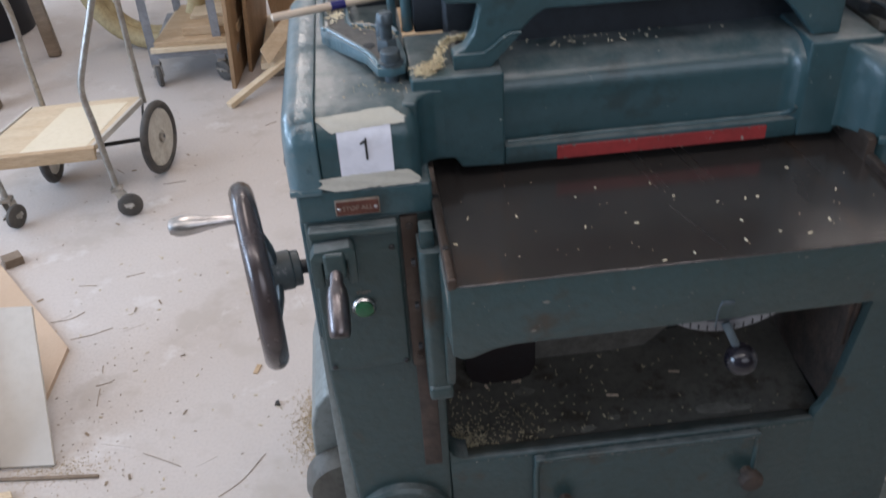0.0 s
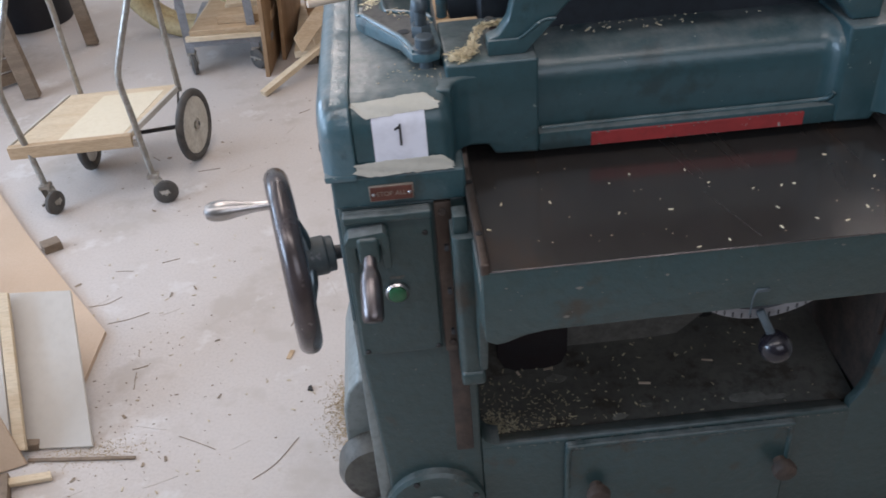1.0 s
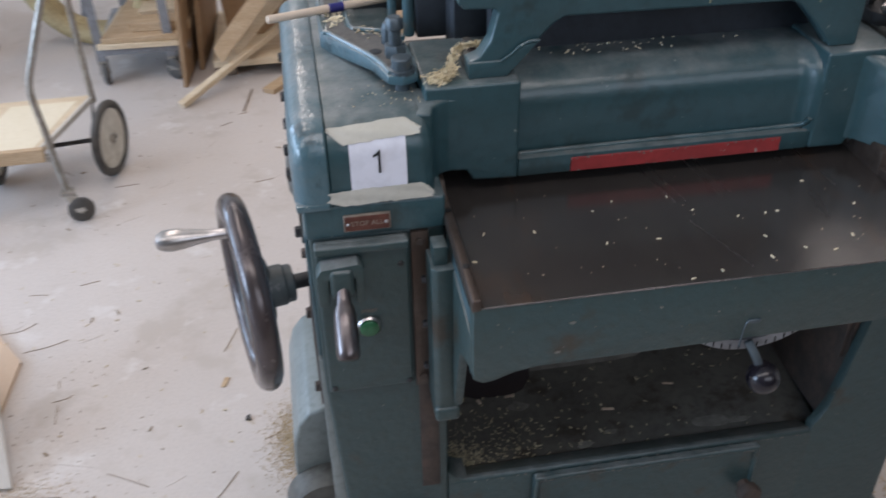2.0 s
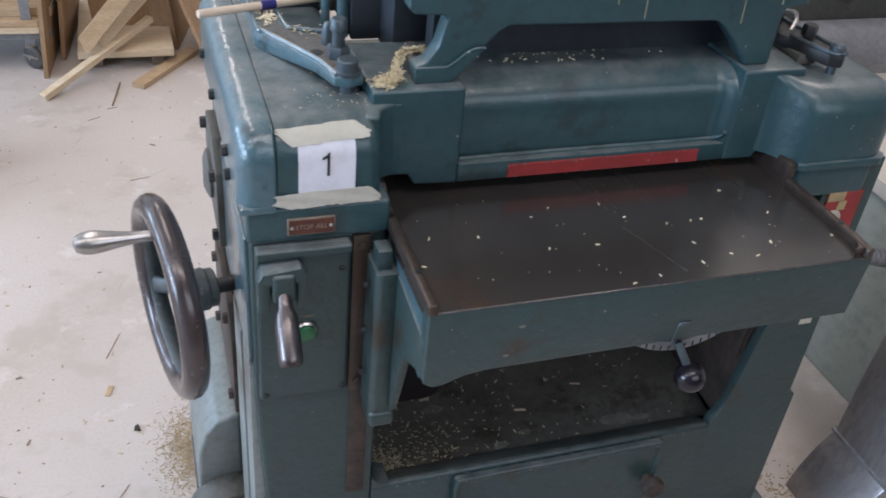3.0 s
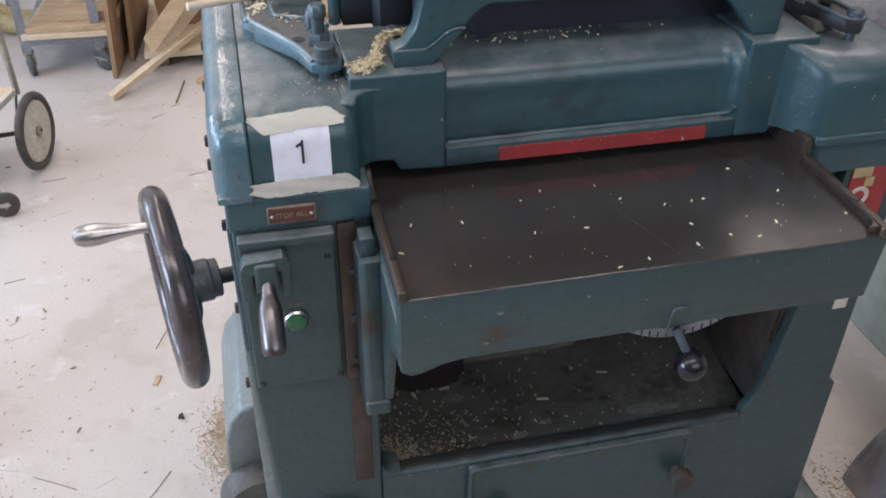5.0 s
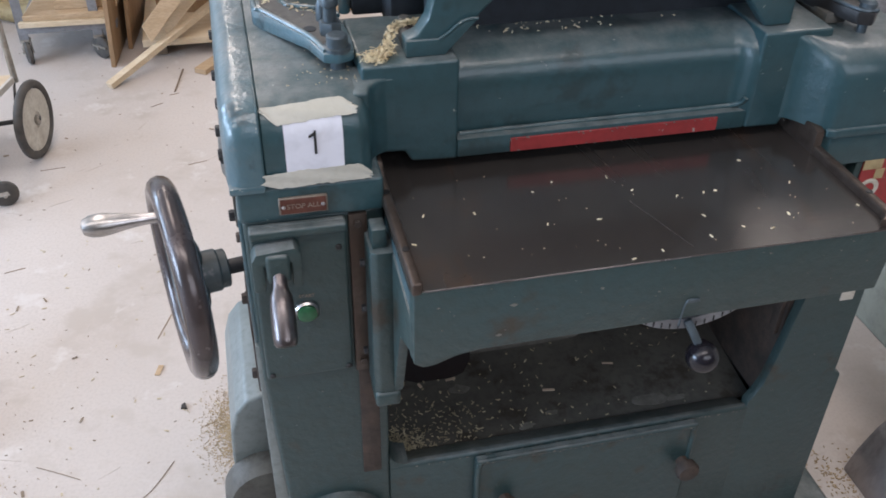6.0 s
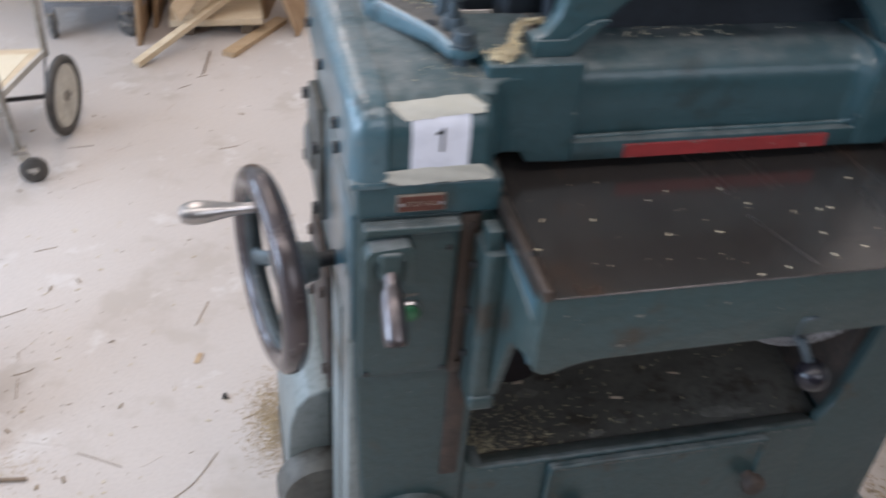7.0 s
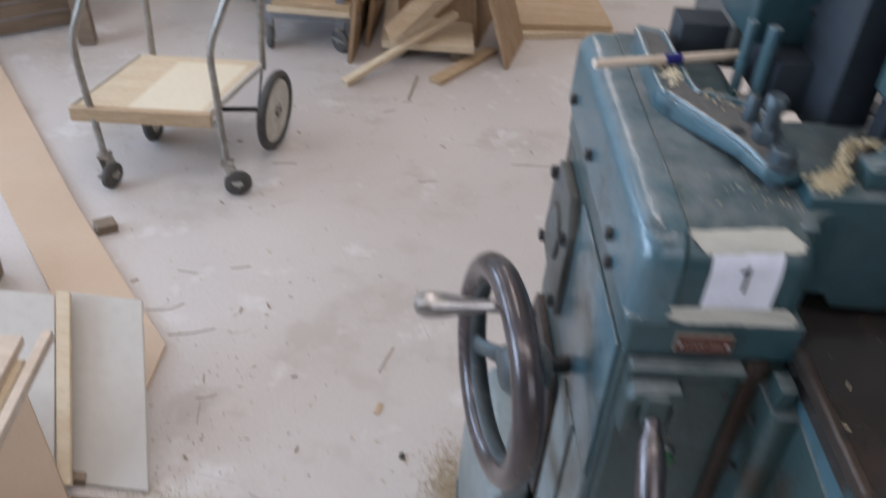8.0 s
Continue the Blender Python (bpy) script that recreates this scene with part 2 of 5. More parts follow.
def lathe(origin, axis, profile, n=24, bm=None):
    """Turns rows of (radius, height along the axis) round the axis."""
    b = B()
    a, u, w = frame_of(axis)
    rings = []
    for r, h in profile:
        c = Vector(origin) + a * h
        rings.append([b.verts.new(c + (u * math.cos(k * math.tau / n) + w * math.sin(k * math.tau / n)) * max(r, 1e-5)) for k in range(n)])
    for p, q in zip(rings, rings[1:]):
        for k in range(n):
            b.faces.new((p[k - 1], p[k], q[k], q[k - 1]))
    b.faces.new(rings[0]), b.faces.new(rings[-1][::-1])
    return add(bm, b) if bm else b


def rod(a, c, r, r2=None, n=16, bev=0.0015, bm=None):
    a, c = Vector(a), Vector(c)
    d = (c - a).length
    r2 = r if r2 is None else r2
    e = min(bev, r * 0.4, r2 * 0.4)
    return lathe(a, c - a, [(r - e, 0), (r, e), (r2, d - e), (r2 - e, d)], n, bm)


def ring(c, axis, R, r, n=48, k=12, flat=1.0, bm=None):
    b = B()
    a, u, w = frame_of(axis)
    rows = []
    for i in range(n):
        d = u * math.cos(i * math.tau / n) + w * math.sin(i * math.tau / n)
        rows.append([b.verts.new(Vector(c) + d * (R + r * math.cos(j * math.tau / k)) + a * r * flat * math.sin(j * math.tau / k)) for j in range(k)])
    for i in range(n):
        for j in range(k):
            b.faces.new((rows[i - 1][j - 1], rows[i][j - 1], rows[i][j], rows[i - 1][j]))
    return add(bm, b) if bm else b


def tube(points, r, n=10, smooth=6, bm=None):
    """A round tube along a smoothed line of points."""
    pts = [Vector(p) for p in points]
    line = []
    for i in range(len(pts) - 1):
        p0, p1, p2, p3 = pts[max(i - 1, 0)], pts[i], pts[i + 1], pts[min(i + 2, len(pts) - 1)]
        for s in range(smooth):
            t = s / smooth
            line.append(0.5 * (2 * p1 + (p2 - p0) * t + (2 * p0 - 5 * p1 + 4 * p2 - p3) * t * t + (3 * p1 - p0 - 3 * p2 + p3) * t ** 3))
    line.append(pts[-1])
    b = B()
    rows, side = [], None
    for i, p in enumerate(line):
        a = (line[min(i + 1, len(line) - 1)] - line[max(i - 1, 0)]).normalized()
        side = frame_of(a)[1] if side is None else (side - a * side.dot(a)).normalized()
        up = a.cross(side)
        rows.append([b.verts.new(p + (side * math.cos(j * math.tau / n) + up * math.sin(j * math.tau / n)) * r) for j in range(n)])
    for p, q in zip(rows, rows[1:]):
        for j in range(n):
            b.faces.new((p[j - 1], p[j], q[j], q[j - 1]))
    b.faces.new(rows[0]), b.faces.new(rows[-1][::-1])
    return add(bm, b) if bm else b


def slab(corner, u, v, thick, bev=0.0015, bm=None):
    """A board: one corner, its two long sides, and its thickness."""
    c, u, v = Vector(corner), Vector(u), Vector(v)
    n = u.cross(v).normalized() * thick
    b = B()
    low = [b.verts.new(p) for p in (c, c + u, c + u + v, c + v)]
    top = [b.verts.new(p + n) for p in (c, c + u, c + u + v, c + v)]
    b.faces.new(low[::-1]), b.faces.new(top)
    for k in range(4):
        b.faces.new((low[k - 1], low[k], top[k], top[k - 1]))
    if bev:
        bmesh.ops.bevel(b, geom=b.edges[:], offset=bev, segments=1, affect="EDGES")
    return add(bm, b) if bm else b


def hexbolt(at, axis, r, h, bm=None):
    return lathe(at, axis, [(r, 0), (r, h * 0.8), (r * 0.85, h)], 6, bm)


def flakes(count, place, lo, hi, seed, up=0.3):
    """Many small thin chips; place(rng) gives where one lies."""
    rng = random.Random(seed)
    b = B()
    for _ in range(count):
        p = Vector(place(rng))
        ln, wd = rng.uniform(lo, hi), rng.uniform(lo, hi) * 0.38
        m = Matrix.Translation(p) @ Euler((rng.gauss(0, up), rng.gauss(0, up), rng.uniform(0, 6.28))).to_matrix().to_4x4()
        t = 0.0012
        q = [m @ Vector(c) for c in ((-ln / 2, -wd / 2, t), (ln / 2, -wd * rng.uniform(0.2, 0.6), t), (ln / 2 * rng.uniform(0.6, 1), wd / 2, t), (-ln / 2, wd * 0.4, t))]
        lowq = [m @ Vector(c) for c in ((-ln / 2, -wd / 2, 0), (ln / 2, -wd * 0.4, 0), (ln / 2, wd / 2, 0), (-ln / 2, wd * 0.4, 0))]
        tv, lv = [b.verts.new(v) for v in q], [b.verts.new(v) for v in lowq]
        b.faces.new(tv), b.faces.new(lv[::-1])
        for k in range(4):
            b.faces.new((lv[k - 1], lv[k], tv[k], tv[k - 1]))
    return b


def lettering(text, size, at, turn, material, parent, name):
    cu = bpy.data.curves.new(name, "FONT")
    cu.body, cu.size, cu.align_x, cu.align_y, cu.extrude = text, size, "CENTER", "CENTER", 0.0003
    ob = new(name + "_curve", cu)
    dg = bpy.context.evaluated_depsgraph_get()
    me = bpy.data.meshes.new_from_object(ob.evaluated_get(dg))
    bpy.data.objects.remove(ob)
    me.transform(pose(*at, *turn))
    me.materials.clear()
    me.materials.append(material)
    lo = new(name, me)
    lo.parent = parent
    if parent.name in BASE:
        lo.matrix_parent_inverse = BASE[parent.name]
    return lo


# ---- room ----
def structure(name, bm, material, label):
    return solo(name, bm, material, label, name.split("_")[0], kind="structure")


structure("floor", box((-6, -4, -0.2), (5, 8, 0)), CONCRETE, "pale grey concrete workshop floor with scuffs and stains")
structure("ceiling", box((-6, -4, 3.6), (5, 8, 3.75)), WALL, "plain white workshop ceiling")
structure("wall_north", box((-6.2, 8, 0), (5.2, 8.2, 3.6)), WALL, "plain white painted workshop wall")
# unseen dark wall, set close to cut bounce light onto the lower front
south = box((-6.2, -2.6, 0), (5.2, -2.4, 1.65))
for lo, hi in (((-6.2, -2.6, 2.85), (5.2, -2.4, 3.6)), ((-6.2, -2.6, 1.65), (-0.3, -2.4, 2.85)), ((2.3, -2.6, 1.65), (5.2, -2.4, 2.85))):
    box(lo, hi, bm=south)
structure("wall_south", south, DARK_WALL, "unseen dark wall added to cut bounce light, with a window opening")
structure("wall_east", box((5, -4, 0), (5.2, 8, 3.6)), WALL, "plain white painted workshop wall")
west = box((-6.2, -4, 0), (-6, 8, 1.0))
for lo, hi in (((-6.2, -4, 2.8), (-6, 8, 3.6)), ((-6.2, -4, 1.0), (-6, -2.2, 2.8)), ((-6.2, 0.2, 1.0), (-6, 1.0, 2.8)),
               ((-6.2, 3.4, 1.0), (-6, 4.2, 2.8)), ((-6.2, 6.6, 1.0), (-6, 8, 2.8))):
    box(lo, hi, bm=west)
structure("wall_west", west, WALL, "white workshop wall with three window openings")


# ---- the thickness planer ----
FRONT, SPRING, BEND = -0.008, 1.062, 0.046


def wrap(s, off=0.0):
    """Depth and height on the rounded front of the head, s metres up its skin, off metres proud of it."""
    if s <= SPRING:
        return FRONT - off, s
    a = (s - SPRING) / BEND
    return FRONT + BEND - (BEND + off) * math.cos(a), SPRING + (BEND + off) * math.sin(a)


def rounded_head(x0, x1, r0, r1, front, top, low, bend, back=0.66):
    """A casting with a rolled front edge and rounded ends."""
    b = B()
    steps = [(x0 + r0 * (1 - math.sin(k * math.pi / 12)), r0 * (1 - math.cos(k * math.pi / 12))) for k in range(6, 0, -1)] + [(x0 + r0, 0.0)]
    steps += [(x1 - r1, 0.0)] + [(x1 - r1 * (1 - math.sin(k * math.pi / 12)), r1 * (1 - math.cos(k * math.pi / 12))) for k in range(1, 7)]
    rows = []
    for x, inset in steps:
        f, t = front + inset, top - inset
        line = [(f, low + inset * 0.15)] + [(f + bend - bend * math.cos(k * math.pi / 20), t - bend + bend * math.sin(k * math.pi / 20)) for k in range(11)] + [(back, t), (back, low + inset * 0.15)]
        rows.append([b.verts.new((x, y, z)) for y, z in line])
    for p, q in zip(rows, rows[1:]):
        for k in range(len(p)):
            b.faces.new((p[k - 1], p[k], q[k], q[k - 1]))
    b.faces.new(rows[0]), b.faces.new(rows[-1][::-1])
    return b


def skin_strip(x0, x1, low, high, off, seed, ragged):
    """A thin sheet that follows the head's skin; low and high give its edges at a share of its length."""
    rng = random.Random(seed)
    b = B()
    cols = []
    for i in range(25):
        u = i / 24
        lo, hi = low(u) + rng.gauss(0, ragged), high(u) + rng.gauss(0, ragged)
        col = []
        for j in range(9):
            y, z = wrap(lo + (hi - lo) * j / 8, off + 0.0006 * math.sin(9 * u + j) * (ragged > 0))
            col.append(b.verts.new((x0 + (x1 - x0) * u + (rng.gauss(0, ragged * 3) if i in (0, 24) else 0), y, z)))
        cols.append(col)
    for p, q in zip(cols, cols[1:]):
        for j in range(8):
            b.faces.new((p[j], p[j + 1], q[j + 1], q[j]))
    bmesh.ops.recalc_face_normals(b, faces=b.faces)
    bmesh.ops.solidify(b, geom=b.faces[:], thickness=0.0005)
    return b


def planer():
    P = thing("thickness_planer", (0.456, 0.3, 0), "large dark green cast-iron thickness planer, worn and dusty", "planer")

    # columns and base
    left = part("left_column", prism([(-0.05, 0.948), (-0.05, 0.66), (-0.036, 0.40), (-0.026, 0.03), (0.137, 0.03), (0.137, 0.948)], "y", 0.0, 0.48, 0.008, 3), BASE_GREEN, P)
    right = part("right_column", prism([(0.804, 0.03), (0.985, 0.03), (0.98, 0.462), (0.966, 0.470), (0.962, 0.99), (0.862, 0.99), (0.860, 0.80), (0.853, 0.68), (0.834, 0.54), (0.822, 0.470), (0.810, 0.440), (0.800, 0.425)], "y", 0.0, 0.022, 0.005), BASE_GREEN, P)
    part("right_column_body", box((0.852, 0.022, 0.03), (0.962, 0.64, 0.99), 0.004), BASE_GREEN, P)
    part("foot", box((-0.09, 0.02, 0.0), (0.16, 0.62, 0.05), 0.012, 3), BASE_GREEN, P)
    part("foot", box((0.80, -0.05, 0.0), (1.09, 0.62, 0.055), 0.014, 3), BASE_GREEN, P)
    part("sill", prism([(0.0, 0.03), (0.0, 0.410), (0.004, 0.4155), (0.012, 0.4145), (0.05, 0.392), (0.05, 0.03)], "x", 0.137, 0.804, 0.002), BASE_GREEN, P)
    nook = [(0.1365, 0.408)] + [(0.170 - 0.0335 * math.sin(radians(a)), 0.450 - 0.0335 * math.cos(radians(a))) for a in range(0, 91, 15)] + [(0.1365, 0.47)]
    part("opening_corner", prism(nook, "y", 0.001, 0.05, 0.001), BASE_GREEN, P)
    shelf = part("shelf", prism([(0.05, 0.34), (0.05, 0.385), (0.60, 0.45), (0.60, 0.40)], "x", 0.137, 0.842), DARK_GREEN, P, "grimy inner shelf littered with chips")
    part("back_panel", box((0.137, 0.60, 0.03), (0.852, 0.64, 0.95)), DARK_GREEN, P)
    part("rust_streak_bar", box((0.834, 0.030, 0.56), (0.842, 0.050, 0.72), 0.002), RUST, P, "rusty guide bar")
    # liner added to darken the column's inner face as shade, with rust colour
    part("inner_wall", box((0.842, 0.024, 0.40), (0.850, 0.60, 0.93)), RUST, P, "rusty dark liner added over the column's inner face")
    part("elevating_shaft", rod((0.62, 0.3, 0.43), (0.62, 0.3, 0.86), 0.032, n=20), IRON, P)
    # solid block in place of a deep opening, black for its shade
    part("dust_outlet", prism([(0.190, 0.54), (0.190, 0.44), (0.203, 0.412), (0.232, 0.398), (0.290, 0.398), (0.316, 0.410), (0.328, 0.44), (0.328, 0.54)], "y", 0.20, 0.40, 0.004), HOLE_SHADE, P, "dust outlet, solid black for the shade inside it")
    # light on the rear wall is put into this web's pale colour
    part("rear_web", prism([(0.335, 0.402), (0.335, 0.56), (0.612, 0.56), (0.612, 0.46), (0.56, 0.412), (0.45, 0.402)], "y", 0.25, 0.262, 0.003), BARE_AND_LIT, P, "grey web behind the shelf, coloured pale as if lit")
    rng = random.Random(61)
    for cx, cy, rx, ry in ((0.645, 0.078, 0.042, 0.015), (0.700, 0.074, 0.028, 0.007), (0.402, 0.066, 0.018, 0.010), (0.455, 0.085, 0.016, 0.006), (0.30, 0.17, 0.02, 0.012)):
        b = B()
        ringv = []
        for k in range(14):
            q = rng.uniform(0.6, 1.1)
            x, y = cx + rx * q * math.cos(k * math.tau / 14), cy + ry * q * math.sin(k * math.tau / 14)
            ringv.append(b.verts.new((x, y, 0.3858 + (y - 0.05) * 0.118)))
        face = b.faces.new(ringv)
        top = bmesh.ops.extrude_face_region(b, geom=[face])["geom"]
        bmesh.ops.translate(b, verts=[v for v in top if isinstance(v, bmesh.types.BMVert)], vec=(0, 0, 0.0008))
        part("bare_patch", b, BARE_AND_LIT, shelf)
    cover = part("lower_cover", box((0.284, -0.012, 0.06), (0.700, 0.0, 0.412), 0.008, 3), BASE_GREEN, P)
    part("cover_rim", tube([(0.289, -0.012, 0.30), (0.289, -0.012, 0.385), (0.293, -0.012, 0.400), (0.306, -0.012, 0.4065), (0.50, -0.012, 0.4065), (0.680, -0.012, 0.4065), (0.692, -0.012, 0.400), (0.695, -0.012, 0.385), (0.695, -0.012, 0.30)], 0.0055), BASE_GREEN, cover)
    for kx, kz in ((0.342, 0.297), (0.684, 0.312)):
        part("cover_knob", lathe((kx, -0.012, kz), (0, -1, 0), [(0.012, 0), (0.012, 0.012), (0.021, 0.016), (0.023, 0.026), (0.02, 0.034), (0.008, 0.037)], 9), RUST, cover, "rusty lobed cover knob")
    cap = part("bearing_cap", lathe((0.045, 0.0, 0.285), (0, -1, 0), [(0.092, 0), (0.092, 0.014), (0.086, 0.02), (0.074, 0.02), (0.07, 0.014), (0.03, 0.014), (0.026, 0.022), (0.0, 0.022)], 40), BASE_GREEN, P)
    for k in range(4):
        a = k * math.pi / 2 + 0.4
        part("screw", hexbolt((0.045 + 0.08 * math.cos(a), -0.02, 0.285 + 0.08 * math.sin(a)), (0, -1, 0), 0.006, 0.004), IRON, cap)

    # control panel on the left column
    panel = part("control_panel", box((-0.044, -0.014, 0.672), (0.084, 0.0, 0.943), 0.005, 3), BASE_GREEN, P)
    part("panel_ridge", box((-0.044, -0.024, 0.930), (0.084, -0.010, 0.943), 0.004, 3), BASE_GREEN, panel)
    for sx, sz in ((-0.036, 0.681), (0.077, 0.68), (0.072, 0.9), (-0.036, 0.915)):
        part("screw", lathe((sx, -0.014, sz), (0, -1, 0), [(0.0045, 0), (0.0045, 0.0015), (0.003, 0.003)], 12), IRON, panel)
    arch = [(-0.045, 0.858), (-0.045, 0.908), (-0.038, 0.920), (0.012, 0.925), (0.020, 0.916), (0.020, 0.860), (0.007, 0.860), (0.007, 0.902), (-0.029, 0.900), (-0.029, 0.858)]
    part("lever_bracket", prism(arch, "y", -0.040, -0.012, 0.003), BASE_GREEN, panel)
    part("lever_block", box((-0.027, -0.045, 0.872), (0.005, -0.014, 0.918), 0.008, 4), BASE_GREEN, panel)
    part("lever", lathe((-0.011, -0.036, 0.886), (-0.02, -0.64, -0.6), [(0.010, 0), (0.0098, 0.014), (0.0105, 0.022), (0.0140, 0.030), (0.0158, 0.042), (0.0164, 0.060), (0.0162, 0.088), (0.0150, 0.095), (0.0125, 0.0985), (0.004, 0.100)], 24), LEVER, panel, "worn steel lever grip")
    button = part("start_button", lathe((0.022, -0.014, 0.797), (0, -1, 0), [(0.018, 0), (0.018, 0.005), (0.0155, 0.008), (0.0145, 0.006)], 32), CHROME, panel, "green push button with a metal ring")
    part("button_face", lathe((0.022, -0.018, 0.797), (0, -1, 0), [(0.0138, 0), (0.0138, 0.006), (0.012, 0.0075), (0.003, 0.008)], 28), GREEN_PLASTIC, button)
    lettering("START", 0.0075, (0.024, -0.0148, 0.823), (90, 0, 0), PLATE_LETTER, panel, "start_lettering")

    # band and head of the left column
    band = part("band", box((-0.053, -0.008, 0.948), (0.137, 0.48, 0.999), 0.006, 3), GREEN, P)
    plate = part("name_plate", box((-0.001, -0.0115, 0.9585), (0.062, -0.007, 0.984), 0.001, 1), PLATE_LETTER, band, "small engraved stop plate")
    part("plate_field", box((0.001, -0.0128, 0.9605), (0.060, -0.0110, 0.982), 0.0004, 1), PLATE, plate)
    lettering("STOP ALL", 0.0100, (0.0305, -0.0131, 0.9712), (90, 0, 0), PLATE_LETTER, plate, "stop_all_lettering")
    for sx in (0.005, 0.056):
        part("rivet", lathe((sx, -0.0125, 0.971), (0, -1, 0), [(0.0028, 0), (0.0028, 0.001), (0.0012, 0.0024)], 10), CHROME, plate)
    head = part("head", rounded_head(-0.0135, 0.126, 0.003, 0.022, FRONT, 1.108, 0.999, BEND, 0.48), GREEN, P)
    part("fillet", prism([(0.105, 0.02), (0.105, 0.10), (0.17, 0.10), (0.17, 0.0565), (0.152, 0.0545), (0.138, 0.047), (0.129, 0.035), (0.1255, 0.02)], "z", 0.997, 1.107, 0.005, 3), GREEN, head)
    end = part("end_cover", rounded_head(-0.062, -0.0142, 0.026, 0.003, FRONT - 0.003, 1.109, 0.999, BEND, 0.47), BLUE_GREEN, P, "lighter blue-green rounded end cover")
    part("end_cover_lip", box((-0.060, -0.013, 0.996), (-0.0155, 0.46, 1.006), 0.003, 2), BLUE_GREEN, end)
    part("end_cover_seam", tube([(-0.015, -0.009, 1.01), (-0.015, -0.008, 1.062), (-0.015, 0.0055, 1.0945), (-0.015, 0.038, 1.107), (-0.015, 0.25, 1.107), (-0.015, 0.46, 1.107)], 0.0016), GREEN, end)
    for by, bz in ((0.10, 1.03), (0.27, 1.03), (0.42, 1.03), (0.08, 1.005)):
        part("bolt", hexbolt((-0.062, by, bz), (-1, 0, 0), 0.008, 0.008), IRON, end)

    # covers on the left side
    side = part("side_plate", prism([(0.29, 0.74), (0.29, 0.88), (0.33, 0.925), (0.43, 0.925), (0.46, 0.88), (0.46, 0.76)], "x", -0.066, -0.05, 0.003), DARK_GREEN, P, "grimy grey-green bolted bearing plate")
    part("bearing_boss", lathe((-0.066, 0.375, 0.835), (-1, 0, 0), [(0.042, 0), (0.042, 0.006), (0.03, 0.012), (0.0, 0.014)], 30), DARK_GREEN, side)
    for by, bz in ((0.305, 0.757), (0.445, 0.775), (0.435, 0.90), (0.305, 0.87)):
        part("bolt", hexbolt((-0.066, by, bz), (-1, 0, 0), 0.010, 0.010), IRON, side)
    low = part("rusty_plate", prism([(0.2, 0.44), (0.2, 0.60), (0.24, 0.66), (0.44, 0.66), (0.46, 0.62), (0.46, 0.46)], "x", -0.064, -0.05, 0.003), RUST, P, "rusty brown bolted cover plate")
    for by, bz in ((0.22, 0.47), (0.43, 0.48), (0.42, 0.63), (0.25, 0.62)):
        part("bolt", hexbolt((-0.064, by, bz), (-1, 0, 0), 0.010, 0.009), RUST, low)
    part("side_panel", box((-0.056, 0.010, 0.06), (-0.03, 0.085, 0.72), 0.002), GUARD, P, "grey-green side cover strip")

    part("side_panel", box((-0.0575, 0.100, 0.06), (-0.03, 0.192, 0.715), 0.002), GUARD, P, "pale dusty side cover")
    # dark strip painted as the shade between the two side covers
    part("side_slot", box((-0.0522, 0.086, 0.10), (-0.0498, 0.099, 0.715)), HOLE_SHADE, P)

    # sheet added over the column side, its paint lightened like window light
    part("side_sheet", box((-0.0555, 0.012, 0.725), (-0.0498, 0.285, 0.944), 0.002), BLUE_GREEN, P, "dusty blue-green sheet added to lighten the side")

    # handwheel on its shaft
    wc = Vector((-0.156, 0.165, 0.745))
    ax = Vector((1.0, 0.196, 0.0)).normalized()
    rim = part("handwheel", ring(wc, ax, 0.142, 0.0205, 64, 14, 1.0), RIM, P, "dark worn cast handwheel with chrome crank")
    hub = lathe(wc + ax * 0.004, ax, [(0.014, 0), (0.028, 0.003), (0.034, 0.010), (0.034, 0.052), (0.031, 0.055), (0.031, 0.066), (0.028, 0.068)], 32)
    part("hub", hub, WHEEL_PAINT, rim, "grey-green painted hub")
    part("rim_inside", ring(wc + ax * 0.004, ax, 0.1345, 0.0165, 64, 10, 1.0), WHEEL_PAINT, rim, "grey-green painted inner rim")
    _, uu, ww = frame_of(ax)
    for a in (radians(-88), radians(34), radians(154)):
        d = uu * math.cos(a) + ww * math.sin(a)
        e = d.cross(ax)
        spoke = B()
        rows = []
        for r, depth, wide in ((0.022, 0.030, 0.020), (0.05, 0.026, 0.0155), (0.08, 0.016, 0.0130), (0.105, 0.007, 0.0135), (0.128, 0.003, 0.0175), (0.137, 0.002, 0.022)):
            c = wc + d * r + ax * depth
            rows.append([spoke.verts.new(c + e * wide * math.cos(k * math.tau / 10) + ax * 0.008 * math.sin(k * math.tau / 10)) for k in range(10)])
        for p, q in zip(rows, rows[1:]):
            for k in range(10):
                spoke.faces.new((p[k - 1], p[k], q[k], q[k - 1]))
        spoke.faces.new(rows[0]), spoke.faces.new(rows[-1][::-1])
        part("spoke", spoke, WHEEL_PAINT, rim)
    part("shaft", rod(wc + ax * 0.05, (-0.048, wc.y + 0.02, wc.z), 0.0125), IRON, rim)
    grip = Vector((-0.160, 0.150, 0.872))
    part("crank_handle", lathe(grip, (-1, -0.05, 0.0), [(0.006, 0), (0.0085, 0.005), (0.0082, 0.018), (0.0088, 0.034), (0.0118, 0.056), (0.0158, 0.078), (0.0172, 0.092), (0.0160, 0.104), (0.0115, 0.1135), (0.003, 0.117)], 28), CHROME, rim, "polished chrome crank handle")
    part("handle_collar", lathe(grip + Vector((0.012, 0, 0)), (-1, 0, 0), [(0.011, 0), (0.011, 0.012), (0.007, 0.016)], 14), IRON, rim)

    # slideway and lifting table
    part("gib_strip", box((0.088, -0.008, 0.66), (0.113, 0.0, 0.945), 0.002), RAIL, P, "brown worn steel gib strip")
